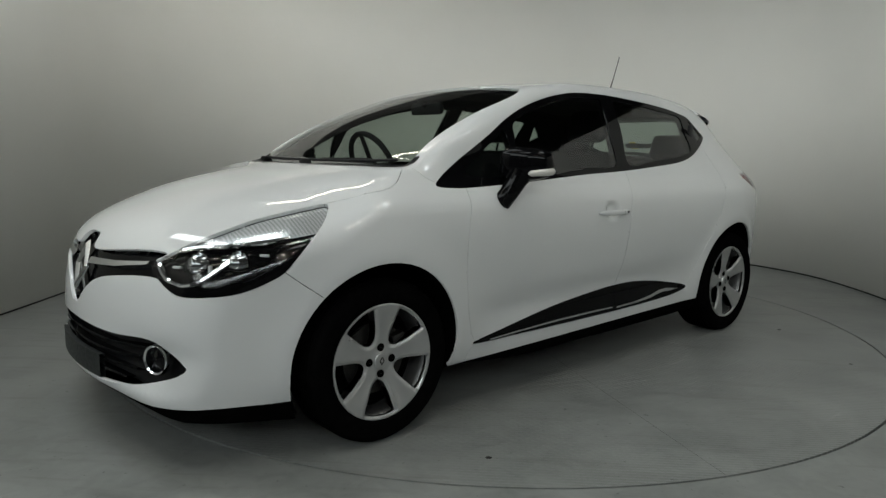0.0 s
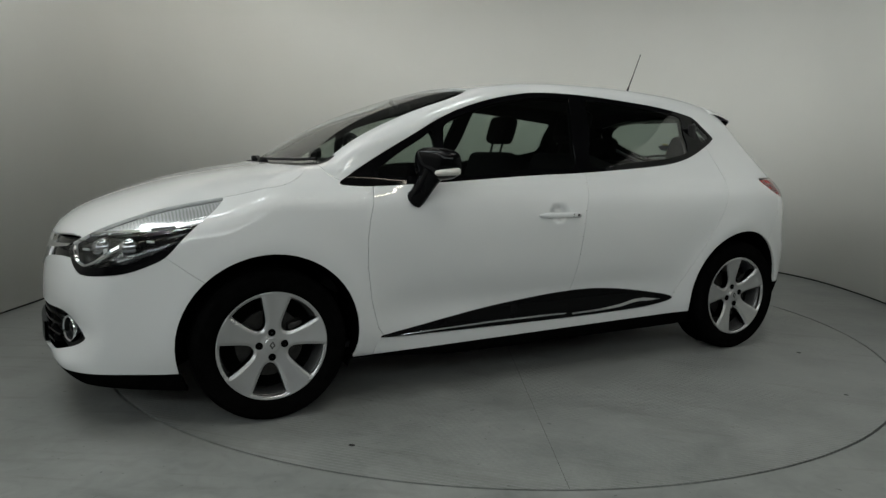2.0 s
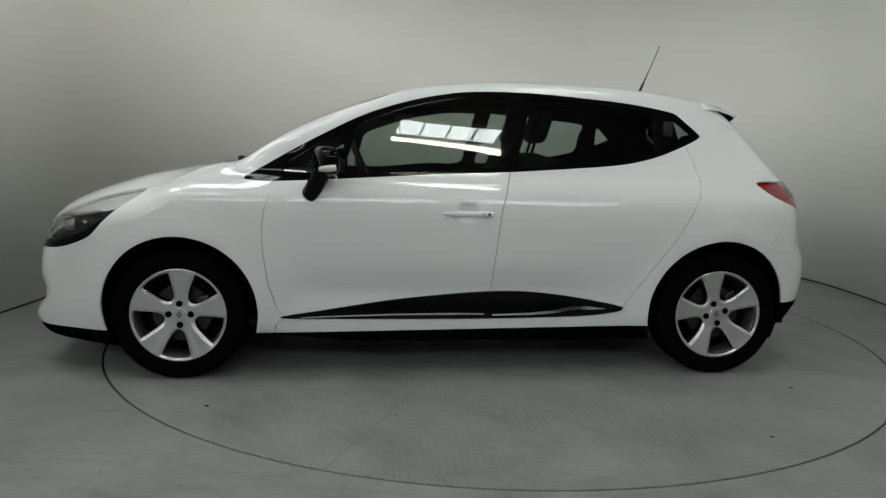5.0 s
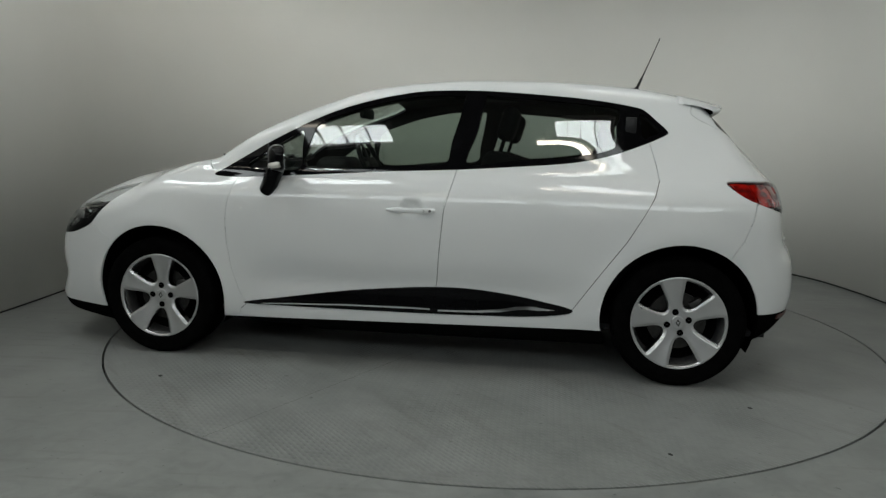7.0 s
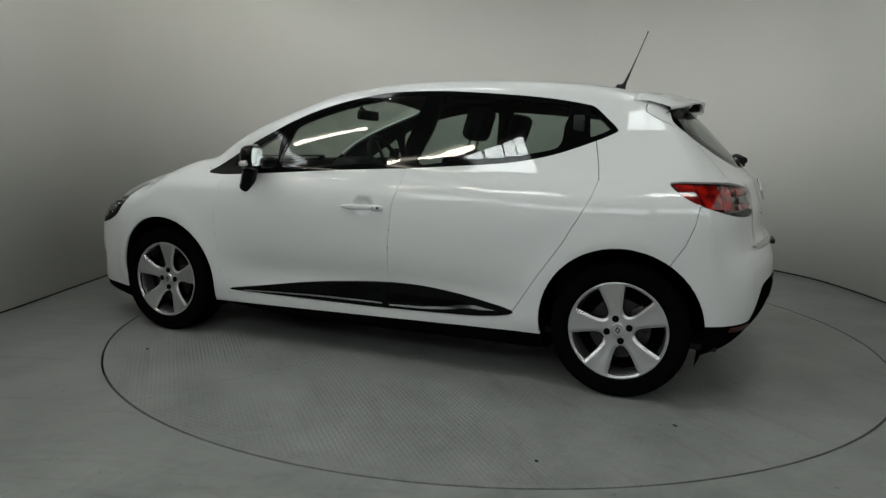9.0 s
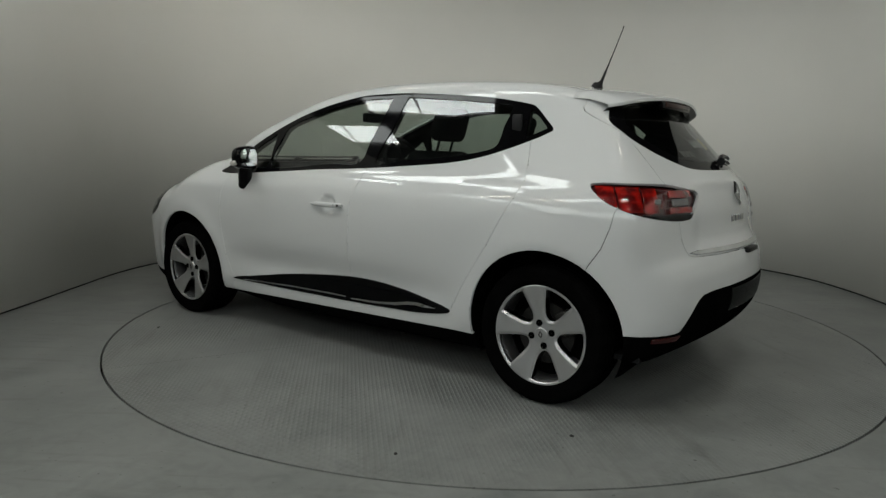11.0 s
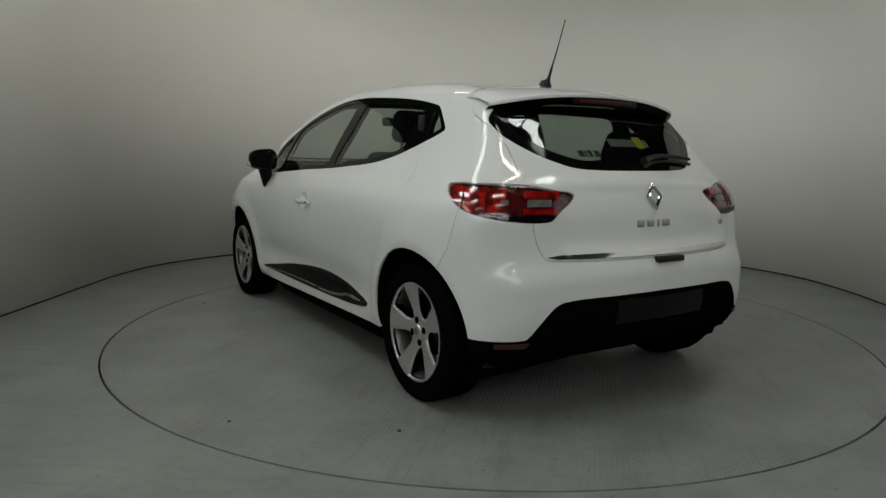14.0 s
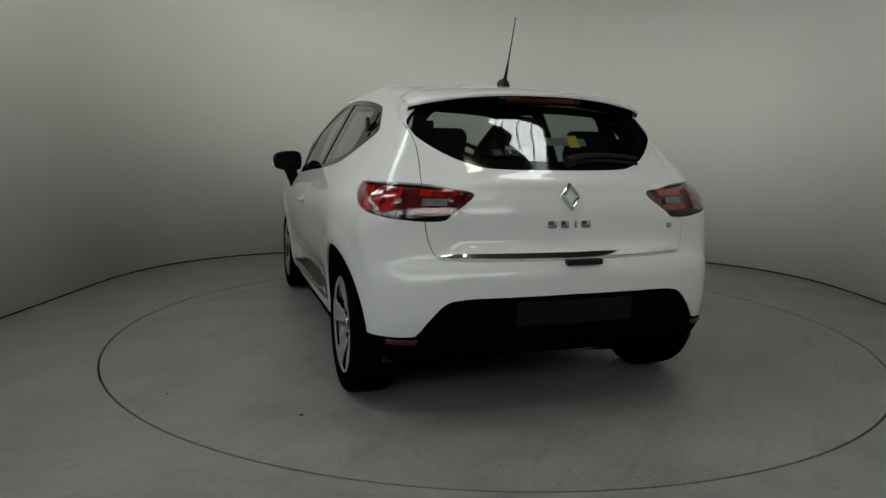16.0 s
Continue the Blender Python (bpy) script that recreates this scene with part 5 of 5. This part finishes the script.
def wheel_face():
    r = np.linspace(0.0, 0.217, 26)
    a = np.linspace(0, math.tau, 121)
    g = np.stack([r[:, None] * np.cos(a), r[:, None] * np.sin(a), np.zeros((26, 121))], -1)
    A, B, C, D = g[:-1, :-1].reshape(-1, 3), g[1:, :-1].reshape(-1, 3), g[1:, 1:].reshape(-1, 3), g[:-1, 1:].reshape(-1, 3)
    tris = np.vstack([np.stack([A, B, C], 1), np.stack([A, C, D], 1)])
    flat = np.array([[1, 0, 0], [0, 1, 0.0]])
    holes = [opening(k) for k in range(5)]
    for h in holes:
        wide = h + (h - h.mean(0)) / np.linalg.norm(h - h.mean(0), axis=1)[:, None] * 0.009
        tris = slice_tris(tris, wide, flat, None)
        tris = slice_tris(tris, h, flat, None)
    ar = np.linalg.norm(np.cross(tris[:, 1] - tris[:, 0], tris[:, 2] - tris[:, 0]), axis=1)
    tris = tris[ar > 1e-9]
    c = tris.mean(1)[:, :2]
    keep = np.ones(len(tris), bool)
    for h in holes:
        keep &= ~in_loop(c, h)
    v, f = weld(tris[keep])

    def height(q):
        """The spokes are nearly flat and roll back towards the windows."""
        rr = np.hypot(q[:, 0], q[:, 1])
        off = (np.degrees(np.arctan2(q[:, 1], q[:, 0])) - 90 + 36) % 72 - 36
        z = np.interp(rr, *DISH) - 0.002 * np.exp(-(np.radians(off) * rr / 0.030) ** 2) * step(0.055, 0.11, rr) * step(0.208, 0.185, rr)
        far = np.full(len(q), 1.0)
        for h in holes:
            for s0, s1 in zip(h, np.roll(h, -1, 0)):
                e = s1 - s0
                t = np.clip(((q - s0) @ e) / max(1e-12, e @ e), 0, 1)
                far = np.minimum(far, np.hypot(*(q - s0 - t[:, None] * e).T))
        return z - 0.010 * (1 - np.clip(far / 0.017, 0, 1)) ** 2
    z = height(v[:, :2])
    gx, gy = (height(v[:, :2] + d) - height(v[:, :2] - d) for d in (np.array([0.002, 0]), np.array([0, 0.002])))
    nrm = np.stack([-gx / 0.004, np.ones(len(v)), -gy / 0.004], 1)
    nrm /= np.linalg.norm(nrm, axis=1)[:, None]
    rr = np.hypot(v[:, 0], v[:, 1])
    e = np.vstack([f[:, [0, 1]], f[:, [1, 2]], f[:, [2, 0]]])
    _, idx, cnt = np.unique(np.sort(e, 1), axis=0, return_index=True, return_counts=True)
    edge = e[idx[cnt == 1]]
    edge = edge[rr[edge].max(1) < 0.2165]
    v = np.stack([v[:, 0], z, v[:, 1]], 1)
    ids = np.unique(edge)
    wall = {i: len(v) + 2 * k for k, i in enumerate(ids)}
    more, mn = [], []
    for i in ids:
        c0 = min((h.mean(0) for h in holes), key=lambda m: np.hypot(*(m - v[i, [0, 2]])))
        w = np.array([c0[0] - v[i, 0], 0.0, c0[1] - v[i, 2]])
        w /= np.linalg.norm(w)
        more += [v[i], v[i] - [0, 0.036, 0]]
        mn += [w, w]
    faces = [tuple(t[::-1]) for t in f] + [(wall[b], wall[a], wall[a] + 1, wall[b] + 1) for a, b in edge]
    return np.vstack([v, more]), faces, np.vstack([nrm, mn])


def build_wheel():
    root = new("wheel")
    bm = bmesh.new()
    prof = [(0.205, -0.085), (0.222, -0.092), (0.245, -0.100), (0.272, -0.103), (0.290, -0.098), (0.299, -0.086)]
    tread = []
    for g in (-0.060, -0.022, 0.022, 0.060):
        tread += [(0.3035, g - 0.005), (0.297, g - 0.004), (0.297, g + 0.004), (0.3035, g + 0.005)]
    prof += tread + [(0.299, 0.086), (0.290, 0.098), (0.276, 0.1035), (0.270, 0.1020), (0.262, 0.1035), (0.245, 0.102), (0.230, 0.0985), (0.222, 0.094), (0.214, 0.088)]
    lathe(bm, prof, 96)
    part("tyre", bm, RUBBER, root, "black rubber tyre", 50)
    v, f, nrm = wheel_face()
    rim = link_mesh("rim", v, f, ALLOY, root, "silver five-spoke alloy rim", True, nrm)
    # barrel behind the spokes, its shade painted in
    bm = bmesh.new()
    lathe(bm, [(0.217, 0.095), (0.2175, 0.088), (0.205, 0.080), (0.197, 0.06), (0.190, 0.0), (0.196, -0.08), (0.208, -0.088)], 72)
    part("barrel", bm, ALLOY_SHADED, rim, "silver inner barrel, darkened by shade put into its colour")
    # bolts: proud dark discs, the shade of their recesses put into the colour
    for k in range(4):
        a = radians(45 + 90 * k + 40)
        bm = bmesh.new()
        lathe(bm, [(0.0150, 0.055), (0.0150, 0.0735), (0.0135, 0.0745), (0.001, 0.0745)], 16, 0.05 * math.cos(a), 0.05 * math.sin(a))
        part("wheel_bolt", bm, SHADE_BLACK, rim, "dark disc for a wheel bolt, with the shade of its recess in the colour")
    bm = bmesh.new()
    lathe(bm, [(0.030, 0.066), (0.030, 0.076), (0.027, 0.079), (0.001, 0.081)], 28)
    part("centre_cap", bm, ALLOY, rim, "silver centre cap")
    bm = bmesh.new()
    sets = [[(0, 0.017), (0.012, 0), (0, -0.017), (-0.012, 0)], [(0, 0.009), (0.006, 0), (0, -0.009), (-0.006, 0)]]
    rings = [[bm.verts.new((x, 0.0815, z)) for x, z in q] for q in sets]
    for k in range(4):
        bm.faces.new((rings[0][k], rings[0][(k + 1) % 4], rings[1][(k + 1) % 4], rings[1][k]))
    part("cap_badge", bm, STEEL, rim, "small rhombus badge")
    bm = bmesh.new()
    lathe(bm, [(0.135, 0.018), (0.135, 0.030), (0.075, 0.030), (0.070, 0.045), (0.001, 0.045)], 48)
    part("brake_disc", bm, STEEL, root, "dull steel brake disc")
    bm = bmesh.new()
    lathe(bm, [(0.192, 0.004), (0.15, -0.004), (0.001, -0.004)], 32)
    part("hub_shield", bm, SHADE_BLACK, root, "black hub shield")
    bm = bmesh.new()
    box(bm, (-0.145, 0.002, -0.055), (-0.08, 0.056, 0.055), 0.012, Matrix.Rotation(radians(20), 4, "Y"))
    part("brake_caliper", bm, STEEL, root, "dull brake caliper")
    return root


wheel = build_wheel()
wheel.parent = car
WHEEL_Y = 0.745
wheel.matrix_basis = pose(HUB_X, WHEEL_Y, HUB_Z) @ pose(0, 0, 0, 0, -5, 0)
for x, y, turn, spin in ((-HUB_X, WHEEL_Y, 0, 10), (HUB_X, -WHEEL_Y, 180, 15), (-HUB_X, -WHEEL_Y, 180, 40)):
    copy_thing(wheel, pose(x, y, HUB_Z, 0, 0, turn) @ pose(0, 0, 0, 0, spin, 0))
for x in (HUB_X, -HUB_X):
    for s in (1, -1):
        bm = bmesh.new()
        n = 40
        angs = [radians(-25 + 230 * i / n) for i in range(n + 1)]
        rows = []
        for r, out in ((ARCH_R + 0.001, None), (ARCH_R - 0.004, 0.775), (ARCH_R - 0.004, 0.50), (0.02, 0.50)):
            row = []
            for a in angs:
                px, pz = x + r * math.cos(a), ARCH_Z + r * math.sin(a)
                y = float(surface_y([px], [max(pz, 0.2)])[0]) - 0.012 if out is None else out
                row.append(bm.verts.new((px, s * y, pz)))
            rows.append(row)
        for a, b in zip(rows, rows[1:]):
            for k in range(n):
                bm.faces.new((a[k], a[k + 1], b[k + 1], b[k]))
        part("wheel_arch", bm, SHADE_BLACK, car, "black wheel arch liner")

# ---- cabin ----
lining = []
for k in ("shell", "front_door", "rear_door", "surround", "tailgate", "fender"):
    t = SKIN[k]
    c = t.mean(1)
    lining.append(t[(c[:, 0] < 1.05) & (c[:, 0] > -1.80) & (c[:, 2] > 0.30)])
t = np.vstack(lining)
v, f = pushed(np.vstack([t, flip_half(t)]), 0.030)
link_mesh("cabin_lining", v, f, CABIN, car, "dark cabin lining")
v, f = pushed(both("roof"), 0.030)
link_mesh("headliner", v, f, HEADLINER, car, "grey headliner")
bm = bmesh.new()
box(bm, (-1.70, -0.74, 0.235), (1.0, 0.74, 0.26))
part("cabin_floor", bm, CABIN, car, "dark cabin carpet")
bm = bmesh.new()
box(bm, (0.62, -0.70, 0.45), (1.02, 0.70, 0.955), 0.07, segments=4)
dash = part("dashboard", bm, CABIN, car, "dark dashboard")
bm = bmesh.new()
box(bm, (0.58, -0.56, 0.84), (0.82, -0.18, 1.025), 0.07, segments=4)
part("instrument_hood", bm, CABIN, dash, "dark instrument hood")
bm = bmesh.new()
box(bm, (0.56, -0.14, 0.60), (0.68, 0.14, 0.955), 0.03, segments=3)
part("centre_console", bm, GLOSS_BLACK, dash, "black centre console")
bm = bmesh.new()
tube(bm, [(0.19 * math.cos(a), 0.19 * math.sin(a), 0) for a in np.linspace(0, math.tau, 33)], [0.016] * 33, 10, False)
box(bm, (-0.25, -0.05, -0.035), (0.06, 0.05, 0.0), 0.02)
for a in (0, 180, 270):
    box(bm, (0.04, -0.016, -0.014), (0.185, 0.016, 0.0), 0.005, Matrix.Rotation(radians(a), 4, "Z"))
bmesh.ops.transform(bm, matrix=pose(0.49, -0.38, 0.985, 0, -66, 0) @ pose(0, 0, 0, 0, 0, 90), verts=bm.verts[:])
part("steering_wheel", bm, CABIN, car, "dark steering wheel")


def build_seat(name, y, wide):
    seat = new(name)
    seat.parent = car
    seat["label"] = "dark cloth seat with a headrest"
    bm = bmesh.new()
    box(bm, (-0.25, y - wide, 0.38), (0.28, y + wide, 0.56), 0.06, segments=4)
    part("cushion", bm, CLOTH, seat)
    bm = bmesh.new()
    m = pose(-0.24, y, 0.50, 0, -17, 0)
    box(bm, (-0.25, -wide, 0.0), (0.06, wide, 0.60), 0.05, m, 4)
    part("backrest", bm, CLOTH, seat)
    bm = bmesh.new()
    box(bm, (-0.045, -0.125, 0.66), (0.045, 0.125, 0.84), 0.04, m, 4)
    for s in (-1, 1):
        tube(bm, [m @ Vector((0, s * 0.06, 0.55)), m @ Vector((0, s * 0.06, 0.70))], [0.007, 0.007], 8)
    part("headrest", bm, CLOTH, seat)
    return seat


for y in (0.37, -0.37):
    build_seat("front_seat", y, 0.25)
bench = new("rear_seat")
bench.parent = car
bench["label"] = "dark cloth rear bench with headrests"
bm = bmesh.new()
box(bm, (-1.10, -0.64, 0.40), (-0.58, 0.64, 0.58), 0.06, segments=3)
part("cushion", bm, CLOTH, bench)
bm = bmesh.new()
m = pose(-1.06, 0, 0.52, 0, -22, 0)
box(bm, (-0.07, -0.64, 0.0), (0.06, 0.64, 0.55), 0.05, m, 4)
part("backrest", bm, CLOTH, bench)
for y in (-0.38, 0.38):
    bm = bmesh.new()
    box(bm, (-0.04, y - 0.12, 0.56), (0.04, y + 0.12, 0.72), 0.035, m, 3)
    part("headrest", bm, CLOTH, bench)
bm = bmesh.new()
box(bm, (-1.66, -0.52, 0.90), (-1.24, 0.52, 0.92), 0.006)
part("parcel_shelf", bm, CABIN, car, "dark parcel shelf")
bm = bmesh.new()
box(bm, (0.40, -0.12, 1.255), (0.43, 0.12, 1.315), 0.012)
tube(bm, [(0.43, 0, 1.30), (0.47, 0, 1.335)], [0.012, 0.012], 8)
part("interior_mirror", bm, CABIN, car, "dark rear-view mirror")


def turn_at(t):
    """Degrees by which the turntable has turned at t seconds."""
    return -0.1655 - 7.1136 * t + 0.00231 * t * t


def car_pose(t):
    """The car's place: its middle stands a little off the turntable's axis."""
    m = Matrix.Rotation(radians(turn_at(t)), 4, "Z")
    return m @ pose(-0.0542, -0.3962, 0.0, 0, 0, -134.84)


def motions():
    times = [0.5 * i for i in range(33)]
    walk(car, [(t, car_pose(t)) for t in times])
    walk(turntable, [(t, Matrix.Rotation(radians(turn_at(t)), 4, "Z")) for t in times])

motions()
